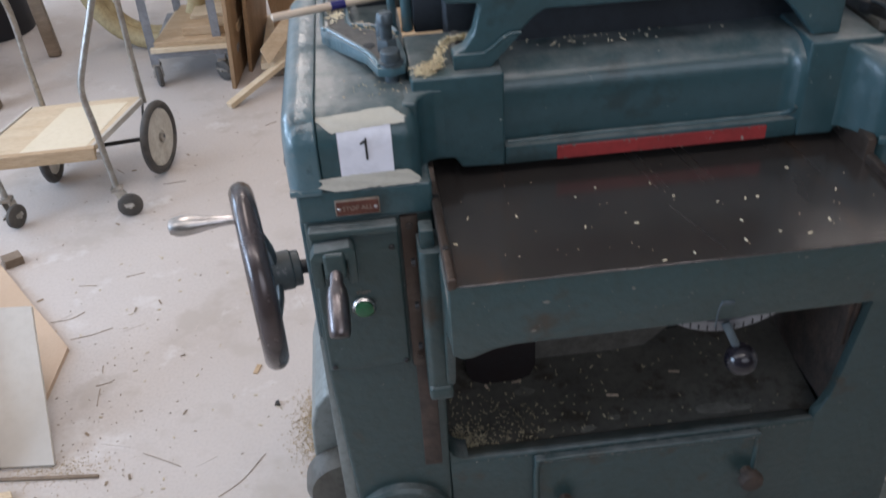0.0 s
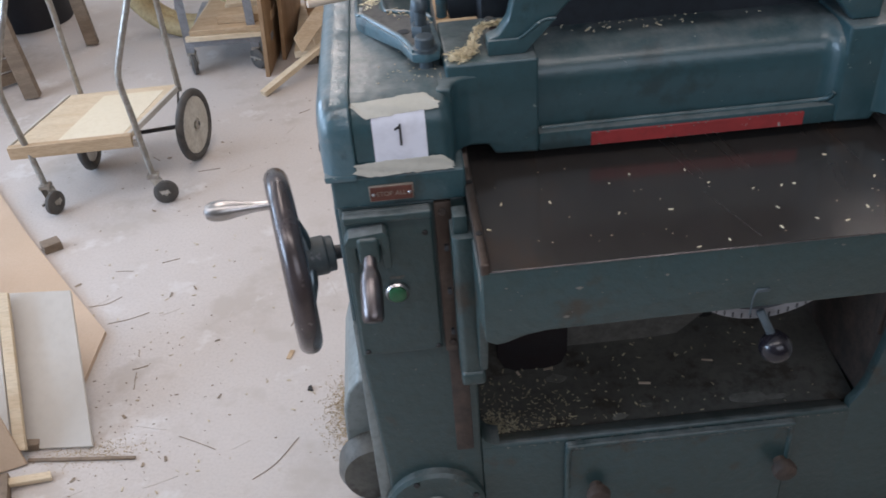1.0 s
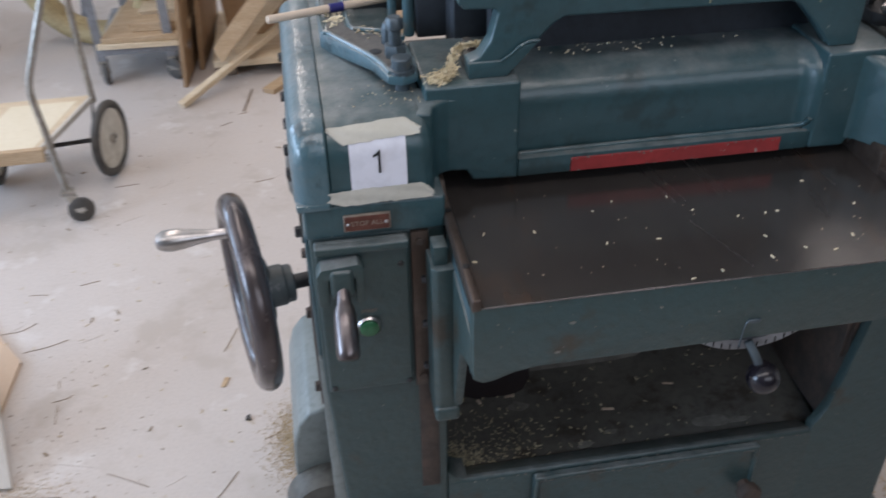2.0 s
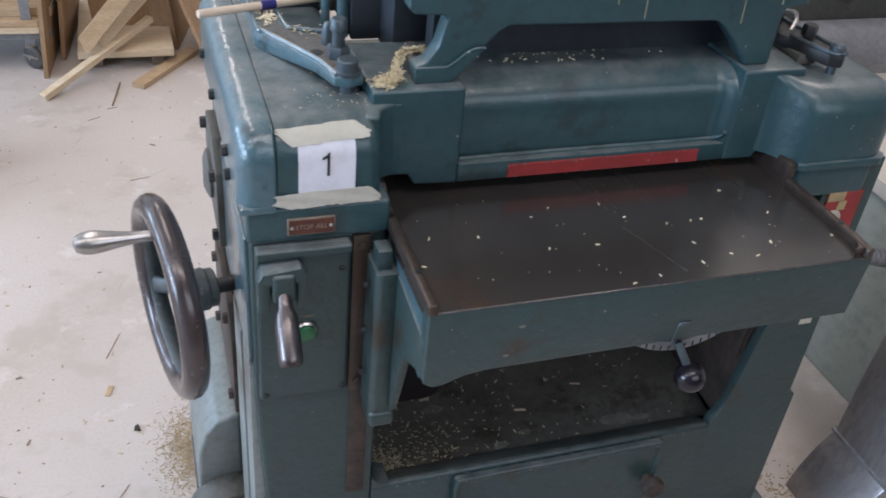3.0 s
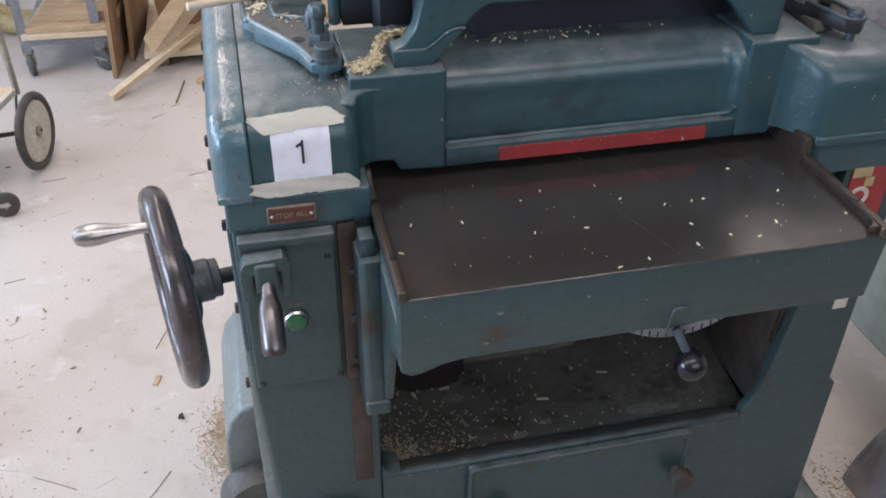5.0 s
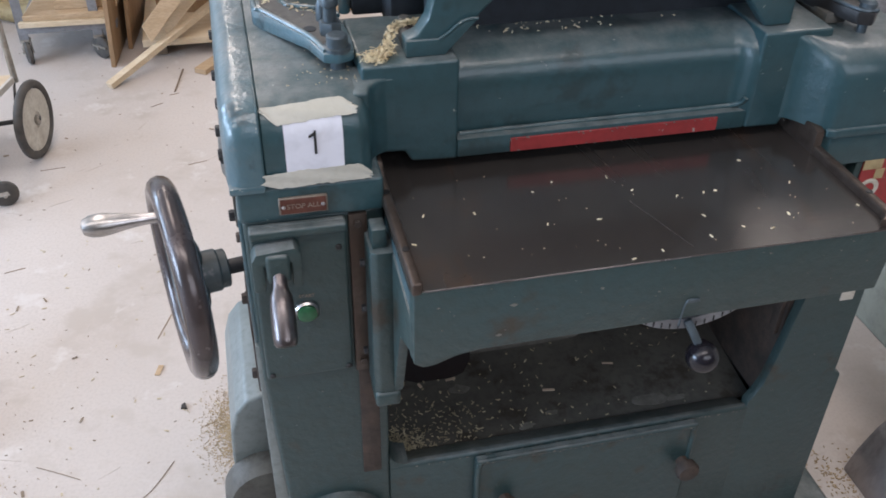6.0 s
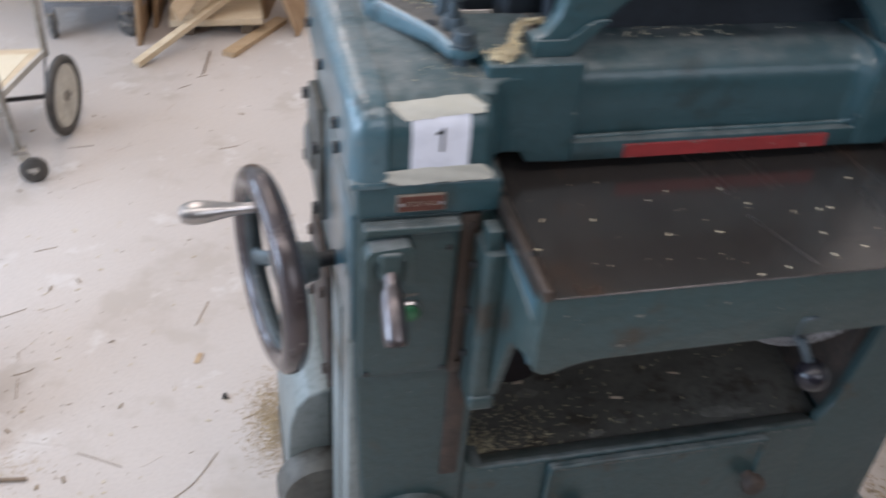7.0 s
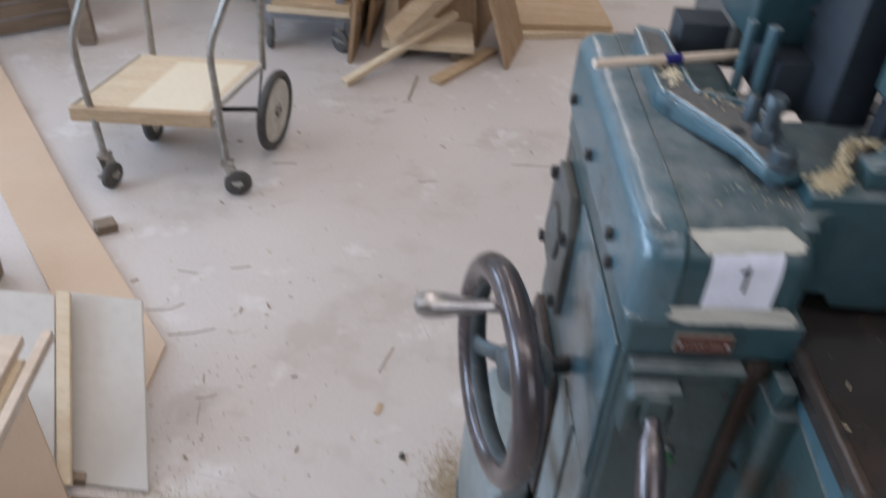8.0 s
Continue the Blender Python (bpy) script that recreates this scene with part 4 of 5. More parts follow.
def shavings(seed, line, count, spread, floor):
    """Thin torn strips matted along a line."""
    rng = random.Random(seed)
    b = B()
    pts = [Vector(p) for p in line]
    for _ in range(count):
        k = rng.uniform(0, len(pts) - 1.001)
        p0, p1 = pts[int(k)], pts[int(k) + 1]
        c = p0.lerp(p1, k - int(k)) + Vector((rng.gauss(0, spread), rng.gauss(0, spread), abs(rng.gauss(0, 0.0022))))
        heading = math.atan2(p1.y - p0.y, p1.x - p0.x) + rng.gauss(0, 0.7)
        ln, wd, bow = rng.uniform(0.004, 0.014), rng.uniform(0.0006, 0.0020), rng.uniform(-0.002, 0.004)
        tilt = Euler((rng.gauss(0, 0.5), rng.gauss(0, 0.3), heading)).to_matrix()
        row = None
        for j in range(5):
            t = j / 4
            q = [c + tilt @ Vector((ln * (t - 0.5), s * wd * (1 - 0.6 * t) + bow * t * t, bow * math.sin(3.0 * t))) for s in (-1, 1)]
            q = [b.verts.new((v.x, v.y, max(v.z, floor(v.x)))) for v in q]
            if row:
                b.faces.new((row[0], row[1], q[1], q[0]))
            row = q
    bmesh.ops.solidify(b, geom=b.faces[:], thickness=0.0005)
    return b


trail = [(0.138, 0.074, 1.1260), (0.150, 0.080, 1.1268), (0.160, 0.090, 1.1285), (0.169, 0.110, 1.1370), (0.180, 0.126, 1.1455), (0.196, 0.130, 1.1485), (0.209, 0.126, 1.1485)]
heap = shavings(11, trail, 420, 0.0035, lambda x: 1.1246 if x < 0.183 else 1.1468)
add(heap, shavings(12, trail[:3], 260, 0.007, lambda x: 1.1246 if x < 0.183 else 1.1468))
add(heap, shavings(13, [(0.214, 0.122, 1.1480), (0.222, 0.112, 1.1480), (0.228, 0.112, 1.1480)], 130, 0.004, lambda x: 1.1468))
solo("shavings_heap", heap, SHAVING, "heap of curled pale wood shavings on the planer", "shavings", kind="stuff")
solo("bracket_chips", flakes(34, lambda g: ((xx := g.uniform(0.05, 0.11)), 0.262 - g.uniform(0, 1) * (xx - 0.02) * 1.1, 1.1352), 0.003, 0.010, 21), CHIPS, "small pale wood chips on the feed bracket", "chips", kind="stuff")
solo("bracket_dust", flakes(60, lambda g: (g.gauss(0.024, 0.008), g.gauss(0.30, 0.015), 1.1352), 0.003, 0.008, 22), SHAVING, "sawdust on the feed bracket", "sawdust", kind="stuff")
solo("head_chips", flakes(34, lambda g: (min(g.gauss(0.08, 0.03), 0.115), 0.045 + abs(g.gauss(0.03, 0.04)), 1.1085), 0.001, 0.0034, 23), CHIPS, "fine chips on the planer head", "chips", kind="stuff")


BED_CHIPS = ((0.372, -0.003), (0.339, -0.021), (0.452, -0.005), (0.181, -0.048), (0.248, -0.055), (0.475, -0.044), (0.569, -0.069), (0.658, -0.001), (0.699, -0.07),
             (0.335, -0.098), (0.405, -0.101), (0.544, -0.121), (0.583, -0.155), (0.619, -0.166), (0.657, -0.14), (0.458, -0.182), (0.416, -0.191), (0.157, -0.107),
             (0.76, -0.141), (0.587, -0.068), (0.529, -0.07), (0.532, -0.166))
order = iter(BED_CHIPS)
solo("bed_chips", flakes(22, lambda g: (*next(order), 0.9565), 0.0032, 0.0066, 24), SHAVING, "scattered pale wood chips on the planer bed", "chips", kind="stuff")
solo("bed_dust", flakes(34, lambda g: (g.uniform(0.17, 0.75), g.uniform(-0.18, 0.05), 0.9565), 0.0007, 0.0019, 28), CHIPS, "fine wood dust on the planer bed", "sawdust", kind="stuff")


def on_panel(g):
    return (g.gauss(0.39, 0.05) if g.random() < 0.8 else g.uniform(0.27, 0.6), g.uniform(0.125, 0.160), 1.1235)


solo("beam_chips", flakes(44, on_panel, 0.0016, 0.0055, 25), SHAVING, "pale wood chips on the beam under the hood", "chips", kind="stuff")


def on_shelf(g):
    k = g.random()
    if k < 0.40:
        x, y = 0.145 + abs(g.gauss(0, 0.035)), 0.055 + abs(g.gauss(0, 0.02))
    elif k < 0.86:
        x, y = 0.15 + abs(g.gauss(0.07, 0.09)), 0.055 + abs(g.gauss(0.05, 0.05))
    else:
        x, y = g.uniform(0.15, 0.78), g.uniform(0.055, 0.3)
    return (min(x, 0.79), y, 0.3865 + (y - 0.05) * 0.118)


solo("shelf_chips", flakes(620, on_shelf, 0.0018, 0.0085, 26, 0.5), OLD_CHIPS, "many pale chips littering the planer's inner shelf", "chips", kind="stuff")
solo("shelf_scrap", flakes(10, lambda g: (g.uniform(0.2, 0.7), (yy := g.uniform(0.08, 0.4)), 0.3875 + (yy - 0.05) * 0.118), 0.01, 0.028, 27, 0.1), DOWEL, "pale wood splinters on the inner shelf", "splinters", kind="stuff")


# ---- platform cart with a tubular frame ----
def wheel(parent, c, axis, R, w, tyre, disc):
    t = part("tyre", ring(c, axis, R - w * 0.55, w * 0.55, 40, 10, 1.0), tyre, parent)
    part("wheel_disc", lathe(Vector(c) - Vector(axis).normalized() * w * 0.3, axis, [(R - w * 1.1, 0), (R - w * 1.3, w * 0.1), (R * 0.3, w * 0.02), (R * 0.2, w * -0.1), (R * 0.2, w * 0.7), (R * 0.3, w * 0.58), (R - w * 1.3, w * 0.5), (R - w * 1.1, w * 0.6)], 32), disc, t)
    part("axle_cap", lathe(Vector(c) + Vector(axis).normalized() * w * 0.3, axis, [(R * 0.13, 0), (R * 0.13, w * 0.35), (R * 0.07, w * 0.45)], 14), TUBE, t)
    return t


def caster(parent, foot, heading, R, top):
    """A swivel caster whose wheel stands at foot; its stem rises to top."""
    f = Vector(foot)
    h = Vector((math.cos(heading), math.sin(heading), 0))
    s = Vector((-h.y, h.x, 0))
    c = f + Vector((0, 0, R))
    w = part("caster_wheel", lathe(c - s * 0.011, s, [(R * 0.5, -0.002), (R - 0.006, 0), (R, 0.005), (R, 0.017), (R - 0.006, 0.022), (R * 0.5, 0.024)], 28), RUBBER, parent)
    fork = B()
    t = Vector(top)
    for k in (-1, 1):
        slab(c + s * k * 0.0165 - h * 0.015 - s * 0.001, h * 0.03, (t - Vector((0, 0, 0.012))) - c, 0.0025, 0, fork)
    box(t - Vector((0.019, 0.019, 0.014)), t + Vector((0.019, 0.019, 0.0)), 0.003, bm=fork)
    slab(c + s * 0.019 - h * 0.040 + Vector((0, 0, 0.004)), h * 0.075, Vector((0, 0, 0.008)), 0.003, 0, fork)
    part("caster_fork", fork, TUBE, w)
    part("caster_axle", rod(c - s * 0.022, c + s * 0.022, 0.006, n=10), TUBE, w)


def platform_cart():
    C = thing("platform_cart", (-1.0, 1.85, 0), "small plywood platform cart with bent tube frame and spoked wheels", "cart")
    part("platform", slab((-1.285, 1.71, 0.218), (0.40, 0.008, 0), (0.11, 0.38, 0), 0.018), PALE_WOOD, C, "pale plywood platform")
    part("pale_patch", slab((-1.13, 1.72, 0.2362), (0.22, 0.004, 0), (0.085, 0.33, 0), 0.001, 0), PATCH, C, "paler worn paper patch")
    part("front_board", slab((-1.292, 1.690, 0.196), (0.415, 0.008, 0), (0, 0, 0.046), -0.024, 0.002), WOOD, C, "pine front edge board")
    part("side_rail", box((-0.876, 1.70, 0.196), (-0.858, 1.72, 0.216)), TUBE, C)
    part("right_strap", slab((-0.885, 1.72, 0.216), (0.112, 0.37, 0), (-0.012, 0.004, 0), 0.022), WHITE_BOARD, C)
    part("left_strap", slab((-1.29, 1.72, 0.216), (0.11, 0.37, 0), (-0.012, 0.004, 0), 0.022), WHITE_BOARD, C)
    part("axle", rod((-1.14, 1.952, 0.109), (-0.70, 1.952, 0.138), 0.008), IRON, C)
    wheel(C, (-0.722, 1.952, 0.134), (1, -0.24, 0), 0.134, 0.027, RUBBER, CREAM)
    wheel(C, (-1.12, 1.952, 0.1085), (-1, 0.0, 0), 0.1075, 0.03, RUBBER, CREAM)
    for x in (-0.775, -1.135):
        part("axle_bracket", slab((x, 1.94, 0.13), (0, 0.10, 0.09), (0, 0.03, 0), 0.005), IRON, C)
    front = [((-0.83, 1.668, 0.09), (-0.848, 1.70, 0.2), (-0.858, 1.715, 0.31), (-0.866, 1.72, 0.44), (-0.835, 1.73, 0.54), (-0.79, 1.76, 0.66), (-0.74, 1.80, 0.80)),
             ((-1.20, 1.668, 0.09), (-1.225, 1.70, 0.2), (-1.245, 1.715, 0.31), (-1.255, 1.72, 0.44), (-1.225, 1.73, 0.54), (-1.18, 1.76, 0.66), (-1.13, 1.80, 0.80))]
    for line in front:
        part("frame_tube", tube(line, 0.0110, 12), TUBE, C, "dull bent chrome tube")
    part("frame_tube", tube([(-0.778, 2.085, 0.215), (-0.778, 2.08, 0.40), (-0.774, 2.07, 0.62), (-0.745, 1.95, 0.80)], 0.011, 12), TUBE, C)
    part("frame_tube", tube([(-1.145, 2.10, 0.215), (-1.145, 2.09, 0.40), (-1.14, 2.07, 0.62), (-1.135, 1.95, 0.80)], 0.011, 12), TUBE, C)
    part("handle_bar", tube([(-0.74, 1.80, 0.80), (-0.742, 1.88, 0.815), (-0.745, 1.95, 0.80)], 0.011, 12), TUBE, C)
    part("handle_bar", tube([(-1.13, 1.80, 0.80), (-1.132, 1.88, 0.815), (-1.135, 1.95, 0.80)], 0.011, 12), TUBE, C)
    caster(C, (-0.795, 1.645, 0), 0.25, 0.042, (-0.83, 1.668, 0.105))
    caster(C, (-1.178, 1.645, 0), 1.15, 0.042, (-1.20, 1.668, 0.105))


platform_cart()


# ---- steel cart that carries boards ----
def steel_cart():
    C = thing("steel_trolley", (-0.70, 2.9, 0), "grey steel trolley on casters carrying wooden boards", "trolley")
    for x, y in ((-0.855, 2.72), (-0.572, 2.72), (-0.80, 3.16), (-0.50, 3.16)):
        part("post", prism([(x - 0.018, y), (x + 0.018, y), (x + 0.018, y + 0.005), (x - 0.013, y + 0.005), (x - 0.013, y + 0.036), (x - 0.018, y + 0.036)], "z", 0.095, 1.0), GREY_METAL, C)
        caster(C, (x + 0.004, y, 0), 1.9 if x < -0.7 else 2.4, 0.047, (x, y + 0.015, 0.1))
    part("shelf_frame", box((-0.86, 2.715, 0.125), (-0.49, 3.20, 0.155), 0.002), GREY_METAL, C)
    part("shelf_frame", box((-0.86, 2.715, 0.80), (-0.49, 3.20, 0.83), 0.002), GREY_METAL, C)


steel_cart()
solo("board", slab((-0.86, 2.70, 0.156), (0.33, -0.01, 0), (0.05, 0.50, 0), 0.022), PALE_WOOD, "pale board lying on the trolley shelf", "board", "boards on the trolley")
solo("board", slab((-0.84, 2.71, 0.179), (0.31, -0.01, 0), (0.06, 0.46, 0), 0.022), WOOD, "pine board lying on the trolley shelf", "board", "boards on the trolley")
solo("board", slab((-0.72, 2.76, 0.202), (0.24, -0.005, 0), (0.01, 0.10, 0), 0.035), WOOD, "short thick pine offcut on the trolley", "board", "boards on the trolley")
solo("board", slab((-0.70, 2.90, 0.202), (0.26, 0.01, 0), (0.01, 0.2, 0), 0.035), PALE_WOOD, "wide pale offcut on the trolley", "board", "boards on the trolley")

# ---- scrap wood stacked behind ----
rack = thing("scrap_dolly", (-0.2, 2.9, 0), "low wooden dolly for scrap boards", "dolly")
part("deck", box((-0.40, 2.66, 0.055), (-0.03, 3.25, 0.085), 0.003), PALE_WOOD, rack)
part("skid", box((-0.36, 2.70, 0.0), (-0.31, 3.2, 0.055), 0.003), OLD_WOOD, rack)
part("skid", box((-0.12, 2.70, 0.0), (-0.07, 3.2, 0.055), 0.003), OLD_WOOD, rack)
solo("plywood_sheet", slab((-0.515, 2.61, 0.0), (0.06, 0.60, 0), (0.06, 0.0, 0.95), -0.018), PLY, "brown plywood sheet standing on edge", "plywood", "scrap sheets")
solo("plywood_sheet", slab((-0.455, 2.78, 0.0), (0.05, 0.45, 0), (0.07, 0.0, 0.9), -0.018), PLY, "brown plywood sheet standing on edge", "plywood", "scrap sheets")
solo("plywood_sheet", slab((-0.34, 2.95, 0.086), (0.32, -0.05, 0), (-0.10, 0.12, 0.9), -0.016), PLY, "brown plywood panel leaning on the dolly", "plywood", "scrap sheets")
solo("plywood_sheet", slab((-0.02, 2.85, 0.0), (0.10, 0.38, 0), (-0.10, 0.05, 0.9), 0.018), PLY, "narrow plywood sheet leaning upright", "plywood", "scrap sheets")
solo("plywood_sheet", slab((0.10, 2.655, 0.0), (0.09, 0.30, 0), (-0.26, 0.10, 0.75), 0.016), PLY, "brown plywood sheet leaning at a slant", "plywood", "scrap sheets")
solo("leaning_board", slab((-0.36, 2.60, 0.10), (0.42, 0.22, 0.42), (-0.028, 0.02, 0.062), 0.022), WOOD, "pine board leaning across the scrap stack", "board", "leaning boards")
solo("leaning_board", slab((-0.30, 2.66, 0.10), (0.46, 0.26, 0.38), (-0.02, 0.02, 0.045), 0.02), PALE_WOOD, "pale strip leaning across the scrap stack", "board", "leaning boards")
solo("long_strip", slab((-0.515, 2.41, 0.0), (0.42, 0.36, 0.16), (-0.022, 0.026, 0), 0.024), PALE_WOOD, "long pale wood strip with its end on the floor", "board", "leaning boards")
solo("floor_strip", slab((-0.16, 2.47, 0.0), (0.24, 0.33, 0), (-0.045, 0.03, 0), 0.022), WOOD, "reddish wood strip lying on the floor", "board")
solo("floor_sliver", slab((-0.28, 2.34, 0.0), (0.032, 0.20, 0), (-0.006, 0.001, 0), 0.005), OLD_WOOD, "thin dark sliver of wood on the floor", "sliver")
solo("flat_board", slab((0.12, 2.95, 0.0), (0.50, 0.1, 0), (-0.05, 0.55, 0), 0.03), PALE_WOOD, "pale boards lying flat on the floor", "board")
solo("flat_board", slab((0.18, 3.0, 0.031), (0.42, 0.05, 0), (-0.03, 0.42, 0), 0.025), WOOD, "pine board lying on another board", "board")

# ---- bin, posts and hose far behind ----
solo("black_bin", lathe((-1.83, 3.62, 0), (0, 0, 1), [(0.20, 0), (0.21, 0.02), (0.25, 0.62), (0.265, 0.64), (0.255, 0.66)], 36), BIN, "tall black plastic waste bin", "bin")
old_bench = thing("workbench", (-1.9, 3.1, 0), "worn dark wooden workbench on heavy legs", "workbench")
part("leg", slab((-1.455, 3.22, 0), (0.055, 0.01, 0), (-0.10, 0.1, 0.95), 0.06), OLD_WOOD, old_bench)
part("leg", slab((-1.585, 2.66, 0), (0.062, 0.01, 0), (-0.12, 0.1, 0.95), 0.06), OLD_WOOD, old_bench)
part("top", box((-2.6, 2.7, 0.92), (-1.45, 3.6, 0.99), 0.004), OLD_WOOD, old_bench)
hb = ring((-0.95, 3.15, 0.33), (0.35, 1, 0.08), 0.29, 0.042, 56, 12)
ring((-0.93, 3.24, 0.32), (0.25, 1, -0.05), 0.27, 0.042, 56, 12, bm=hb)
solo("coiled_hose", hb, HOSE, "thick yellowed hose standing in a coil", "hose")
legs = thing("metal_stand", (-0.9, 3.6, 0), "dark tubular metal stand behind the trolley", "stand")
for a, c in (((-1.05, 3.45, 0), (-0.95, 3.55, 0.8)), ((-0.62, 3.45, 0), (-0.72, 3.55, 0.8)), ((-1.0, 3.9, 0), (-0.92, 3.75, 0.8)), ((-0.66, 3.9, 0), (-0.75, 3.75, 0.8))):
    part("stand_leg", rod(a, c, 0.014), GREY_METAL, legs)
part("stand_rail", rod((-1.02, 3.48, 0.2), (-0.65, 3.48, 0.2), 0.011), GREY_METAL, legs)
part("stand_top", box((-0.98, 3.5, 0.79), (-0.69, 3.8, 0.83), 0.003), OLD_WOOD, legs)

# ---- slatted crate ----
crate = thing("slatted_crate", (-1.9, 2.85, 0), "low brown slatted wooden crate", "crate")
for k in range(4):
    z = 0.015 + k * 0.062
    part("slat", slab((-2.15, 2.42, z), (0.52, 0.40, 0), (0, 0, 0.052), 0.014), OLD_WOOD, crate)
    part("slat", slab((-2.62, 3.0, z), (0.52, 0.40, 0), (0, 0, 0.052), 0.014), OLD_WOOD, crate)
for cx, cy in ((-2.15, 2.44), (-1.66, 2.83), (-2.6, 2.98), (-2.1, 3.36)):
    part("corner_post", box((cx - 0.02, cy, 0), (cx + 0.02, cy + 0.04, 0.27), 0.002), OLD_WOOD, crate)
part("crate_top", slab((-2.15, 2.42, 0.262), (0.52, 0.40, 0), (-0.47, 0.58, 0), 0.018), PLY, crate)

# ---- sheet offcuts near the planer ----
def up_board(name, mat_, corner, u, v, thick, label, cat="board", group=""):
    return solo(name, slab(corner, u, v, thick), mat_, label, cat, group)


up_board("white_panel", WHITE_BOARD, (-0.975, 0.524, 0.0), (0.185, -0.016, 0), (-0.075, 0.35, 0.228), 0.010, "scuffed white panel leaning back from the floor", group="leaning panels")
up_board("white_panel", WHITE_BOARD, (-1.16, 0.505, 0.03), (0.185, -0.01, 0), (-0.075, 0.345, 0.215), 0.010, "scuffed white panel leaning over a wooden strip", group="leaning panels")
up_board("edge_strip", PALE_WOOD, (-0.972, 0.498, 0.024), (0.030, -0.002, 0), (-0.075, 0.35, 0.225), 0.014, "split pale wooden strip between leaning panels", group="leaning panels")
flat = prism([(-0.857, 0.945), (-1.016, 1.173), (-1.243, 1.506), (-1.90, 2.55), (-2.06, 2.42), (-1.20, 1.13), (-1.14, 0.80), (-0.870, 0.735)], "z", 0.0, 0.014)
solo("fibreboard_sheet", flat, MDF, "long pinkish fibreboard offcut lying on the floor", "fibreboard")
block = slab((-1.150, 1.385, 0), (0.050, 0.028, 0), (-0.026, 0.040, 0), 0.03)
solo("wood_block", block, OLD_WOOD, "small dark-ended wood block on the floor", "block")
solo("panel_support", box((-1.3, 0.70, 0.0), (-1.0, 0.84, 0.13), 0.004), PLY, "plywood box behind the leaning panels", "box")
solo("floor_batten", slab((-0.945, 0.478, 0.0), (0.268, -0.028, 0), (0, 0.010, 0), 0.007), OLD_WOOD, "thin dark batten lying on the floor", "batten")
solo("dark_prop", box((-0.965, 0.515, 0.0), (-0.925, 0.60, 0.022), 0.002), OLD_WOOD, "dark wooden prop under the leaning panel", "block")
solo("brown_box", box((-1.78, 0.98, 0.0), (-1.345, 1.20, 0.10), 0.004), OLD_WOOD, "dark brown open wooden box on the floor", "box")
solo("brown_board", slab((-1.19, 0.40, 0.0), (0.245, 0.078, 0.0), (-0.10, 0.12, 0.25), 0.012), MDF, "tan fibreboard offcut leaning by the panels", "fibreboard")
solo("floor_board", slab((-1.20, 0.355, 0.03), (0.335, 0.055, -0.028), (-0.01, 0.022, 0), 0.012), PALE_WOOD, "pale plywood strip resting on its edge", "board")
solo("dark_offcut", slab((-1.24, 0.26, 0.0), (0.30, 0.07, 0), (-0.03, 0.10, 0), 0.028), OLD_WOOD, "dark wood offcut lying on the floor", "board")
bench = thing("saw_horse", (-0.97, 0.0, 0), "pale wooden saw horse with strips laid along its top", "saw horse")
part("beam", slab((-0.968, -0.40, 0.440), (0.052, 0, 0), (0.0, 0.80, 0), 0.045, 0.002), PALE_WOOD, bench)
part("top_strip", slab((-0.905, -0.42, 0.478), (0.017, 0, 0), (0.0, 0.878, 0), 0.022, 0.001), DOWEL, bench)
part("top_strip", slab((-0.965, -0.40, 0.486), (0.036, 0, 0), (0.0, 0.835, 0), 0.020, 0.001), DOWEL, bench)
for ly in (-0.3, 0.05):
    part("leg", slab((-0.945, ly, 0.0), (0.03, 0, 0), (0.012, 0.02, 0.46), 0.04), PALE_WOOD, bench)
    part("leg", slab((-1.16, ly, 0.0), (0.03, 0, 0), (0.20, 0.02, 0.46), 0.04), PALE_WOOD, bench)

# ---- neighbouring machine at the other side ----
N = thing("green_cabinet_machine", (1.9, 0.6, 0), "pale green cabinet machine with grey drum and dark hood", "machine")
part("cabinet", box((1.55, -0.35, 0.0), (2.35, 1.5, 0.56), 0.008, 3), PALE_GREEN, N)
part("worktop", box((1.53, -0.38, 0.56), (2.4, 1.55, 0.60), 0.006), WHITE_BOARD, N, "pale laminate worktop")
part("drum", lathe((1.46, 1.02, 0.705), (1, 0, 0), [(0.07, 0), (0.085, 0.015), (0.085, 0.8), (0.07, 0.815)], 40), GREY_METAL, N, "pale grey drum")
part("drum_cradle", box((1.56, 0.95, 0.60), (2.2, 1.09, 0.66), 0.004), WHITE_BOARD, N)
part("dark_hood", box((1.42, 1.13, 0.60), (2.4, 1.5, 1.5), 0.02, 3), DARK_GREEN, N)
part("hood_rail", box((1.41, 1.11, 0.86), (2.4, 1.13, 0.89), 0.004), IRON, N)

# ---- duct and conduit beside the planer ----
duct = thing("sheet_metal_duct", (1.5, 0.0, 0), "grey sheet-metal dust duct standing on the floor", "duct")
part("duct_body", prism([(1.205, 0.0), (1.222, 0.065), (1.250, 0.125), (1.284, 0.170), (1.292, 0.40), (1.300, 0.66), (1.50, 0.66), (1.50, 0.0)], "y", -0.06, 0.12, 0.006), DUCT, duct)
part("duct_seam", box((1.278, -0.066, 0.166), (1.505, 0.126, 0.174), 0.002), GREY_METAL, duct)
pts = [(0.955, 0.25, 0.78), (1.04, 0.22, 0.77), (1.12, 0.2, 0.72), (1.24, 0.2, 0.62), (1.38, 0.22, 0.57), (1.52, 0.24, 0.56)]
cond = tube(pts, 0.016, 12, 8)
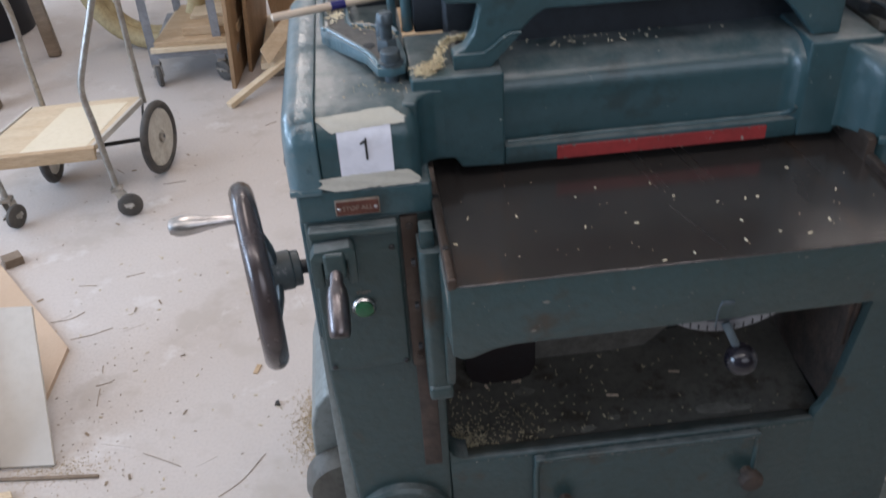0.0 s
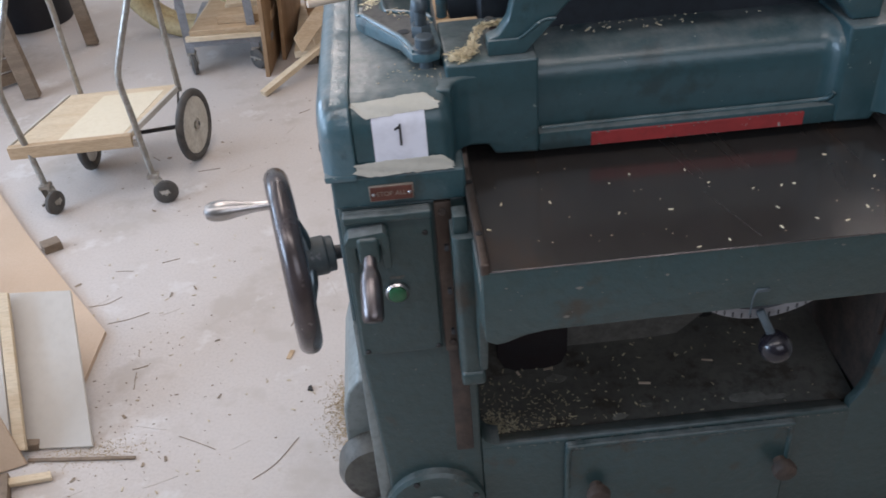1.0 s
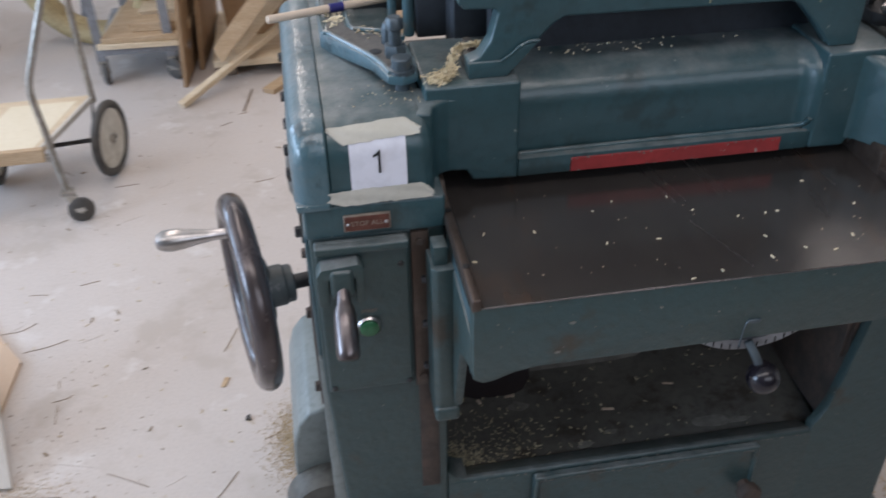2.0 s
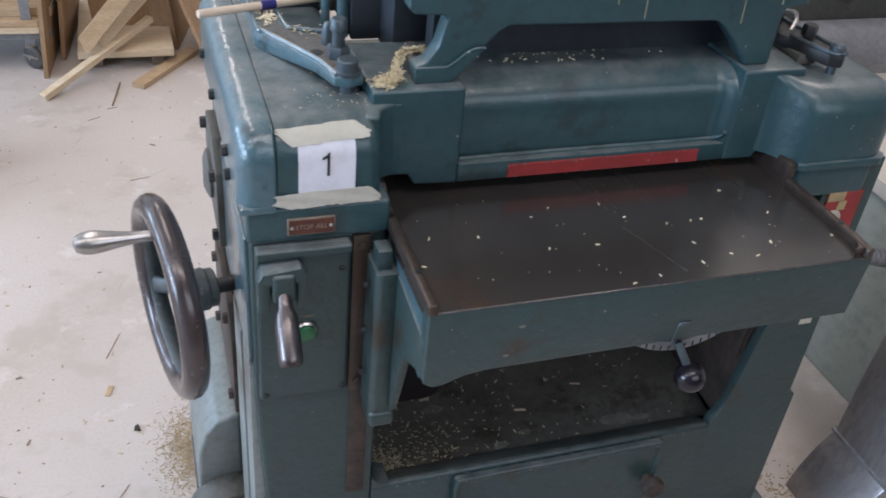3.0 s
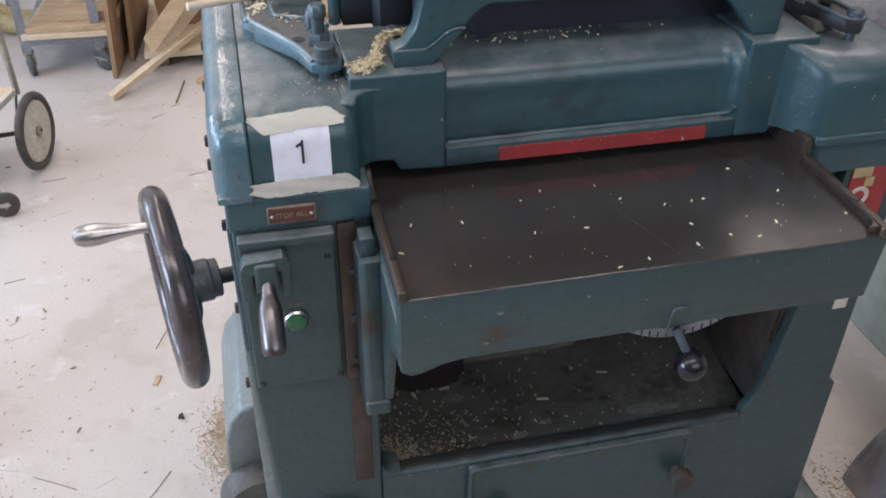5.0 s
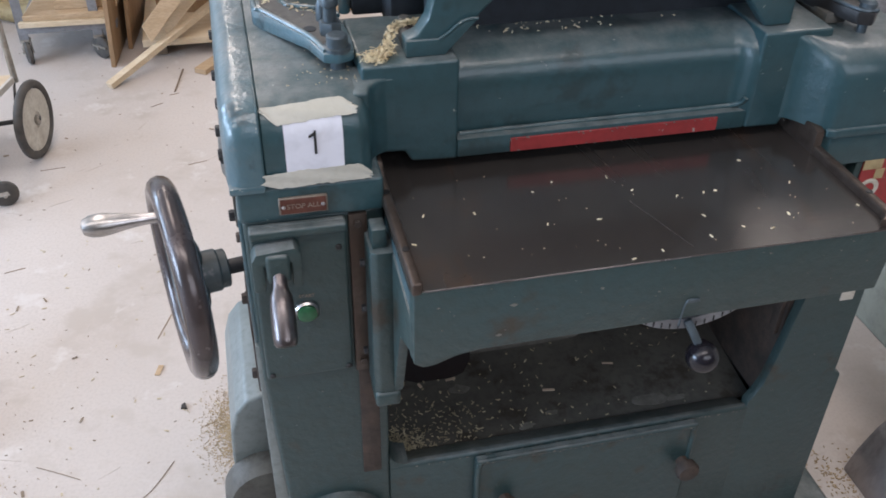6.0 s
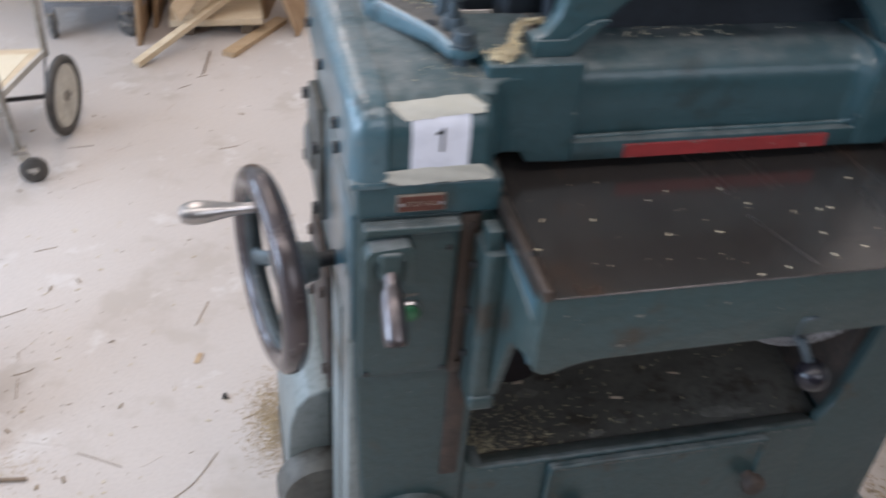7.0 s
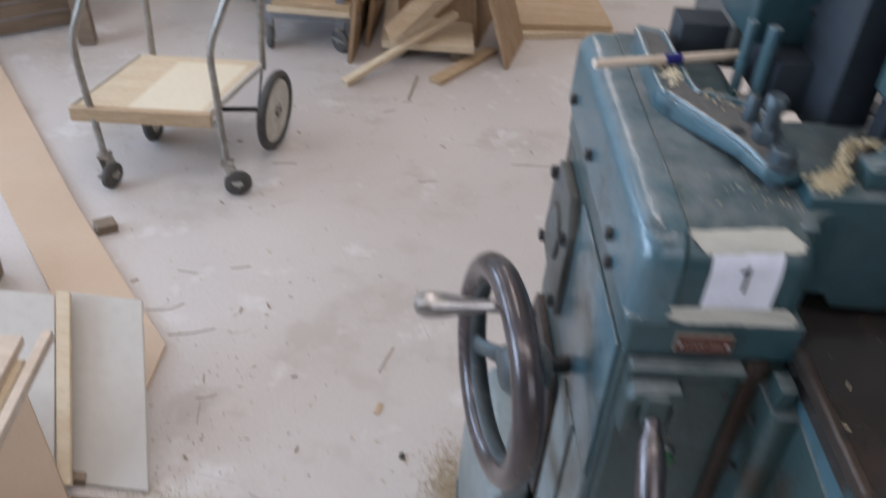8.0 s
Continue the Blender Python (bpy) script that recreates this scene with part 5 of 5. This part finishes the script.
for k in range(1, 40):
    i = k / 40 * (len(pts) - 1)
    p0, p1 = Vector(pts[int(i)]), Vector(pts[min(int(i) + 1, len(pts) - 1)])
    ring(p0.lerp(p1, i - int(i)), p1 - p0, 0.0165, 0.0025, 14, 6, 1.0, cond)
solo("flexible_conduit", cond, GREY_METAL, "ribbed grey flexible conduit between the machines", "conduit")

# ---- litter on the floor ----
solo("sawdust_patch", flakes(2600, lambda g: (g.gauss(-0.15, 0.030), g.gauss(0.54, 0.065), 0.0004), 0.0014, 0.0052, 41), SAWDUST, "tan sawdust spilled on the floor beside the planer", "sawdust", kind="stuff")
solo("sawdust_patch", flakes(160, lambda g: (g.gauss(1.19, 0.03), g.gauss(0.10, 0.04), 0.001), 0.003, 0.010, 42), SAWDUST, "tan sawdust on the floor by the duct", "sawdust", kind="stuff")
solo("floor_specks", flakes(240, lambda g: (g.uniform(-1.3, 0.5), g.uniform(0.2, 3.0), 0.0005), 0.002, 0.010, 43, 0.05), DEBRIS, "brown chips and specks scattered on the concrete", "debris", kind="stuff")
solo("floor_specks", flakes(70, lambda g: (g.uniform(-1.0, -0.1), g.uniform(0.3, 1.4), 0.0005), 0.004, 0.014, 44, 0.05), CHIPS, "tan wood flakes scattered on the concrete", "debris", kind="stuff")
rng = random.Random(45)
b = B()
for _ in range(8):
    x, y, a, ln = rng.uniform(-1.0, -0.1), rng.uniform(0.2, 2.4), rng.uniform(0, 3.14), rng.uniform(0.03, 0.11)
    slab((x, y, 0.0), (ln * math.cos(a), ln * math.sin(a), 0), (-0.0022 * math.sin(a), 0.0022 * math.cos(a), 0), 0.0015, 0, b)
solo("floor_splinters", b, DEBRIS, "thin dark splinters scattered on the concrete", "splinters", kind="stuff")
b = B()
for line in (((-0.895, 1.252), (-0.868, 1.250), (-0.84, 1.245)), ((-0.942, 1.083), (-0.888, 1.088), (-0.849, 1.117)), ((-0.864, 0.992), (-0.807, 1.003), (-0.75, 1.026)),
             ((-0.746, 0.862), (-0.745, 0.848), (-0.742, 0.832)), ((-0.75, 0.781), (-0.73, 0.785), (-0.709, 0.792)), ((-0.736, 0.768), (-0.735, 0.74), (-0.731, 0.704)),
             ((-0.582, 0.514), (-0.534, 0.487), (-0.484, 0.457)), ((-0.384, 0.349), (-0.331, 0.392), (-0.282, 0.467)), ((0.079, 1.923), (0.15, 1.926), (0.235, 1.924))):
    tube([(x, y, 0.001) for x, y in line], 0.0009, 6, bm=b)
solo("floor_twigs", b, DEBRIS, "thin curved dark splinters lying on the concrete", "splinters", kind="stuff")
order = iter(((-0.698, 1.102), (-0.629, 1.125), (-1.0, 1.199), (-0.53, 0.868), (-0.736, 0.603), (-0.496, 0.642), (-0.603, 0.443), (-0.818, 0.407), (-0.656, 0.431), (-0.845, 1.962), (-0.656, 2.047), (-0.839, 1.594), (0.155, 2.015), (-0.154, 2.015)))
solo("floor_crumbs", flakes(14, lambda g: (*next(order), 0.001), 0.012, 0.022, 46, 0.1), DEBRIS, "dark crumbs of wood on the concrete", "debris", kind="stuff")
solo("floor_flakes", flakes(120, lambda g: (g.gauss(-0.72, 0.15), g.gauss(0.58, 0.18), 0.0005), 0.0015, 0.0065, 47, 0.05), DEBRIS, "fine dark chips by the leaning panels", "debris", kind="stuff")
solo("floor_dust", flakes(600, lambda g: (g.gauss(-0.80, 0.07), g.gauss(0.49, 0.020), 0.0003), 0.0012, 0.0042, 48, 0.05), SAWDUST, "tan sawdust along the foot of the panels", "sawdust", kind="stuff")
SCUFF = mat("floor_scuff", (0.48, 0.42, 0.37), 0.7, second=(0.56, 0.50, 0.46), scale=30, bump=0)
b = B()
for _ in range(46):
    x, y, a, ln, wd = rng.uniform(-1.2, 0.0), rng.uniform(0.1, 2.5), rng.gauss(0.9, 0.6), rng.uniform(0.01, 0.09), rng.uniform(0.0015, 0.006)
    loop = [(x + ln * t * math.cos(a) - wd * k * math.sin(a), y + ln * t * math.sin(a) + wd * k * math.cos(a)) for t, k in ((0, 0), (0.3, -0.5), (0.8, -0.4), (1, 0.1), (0.6, 0.5), (0.2, 0.4))]
    prism(loop, "z", 0.0, 0.0006, bm=b)
solo("floor_scuffs", b, SCUFF, "faint brown scuff marks on the concrete", "scuffs", kind="stuff")
solo("dark_scrap", prism([(-0.266, 0.628), (-0.251, 0.625), (-0.256, 0.645), (-0.264, 0.640)], "z", 0.0, 0.005), IRON, "small dark triangular scrap on the floor", "scrap")
solo("tan_scrap", prism([(-0.330, 0.760), (-0.318, 0.757), (-0.308, 0.790), (-0.320, 0.794)], "z", 0.0, 0.003), WOOD, "tan wood scrap on the floor", "scrap")
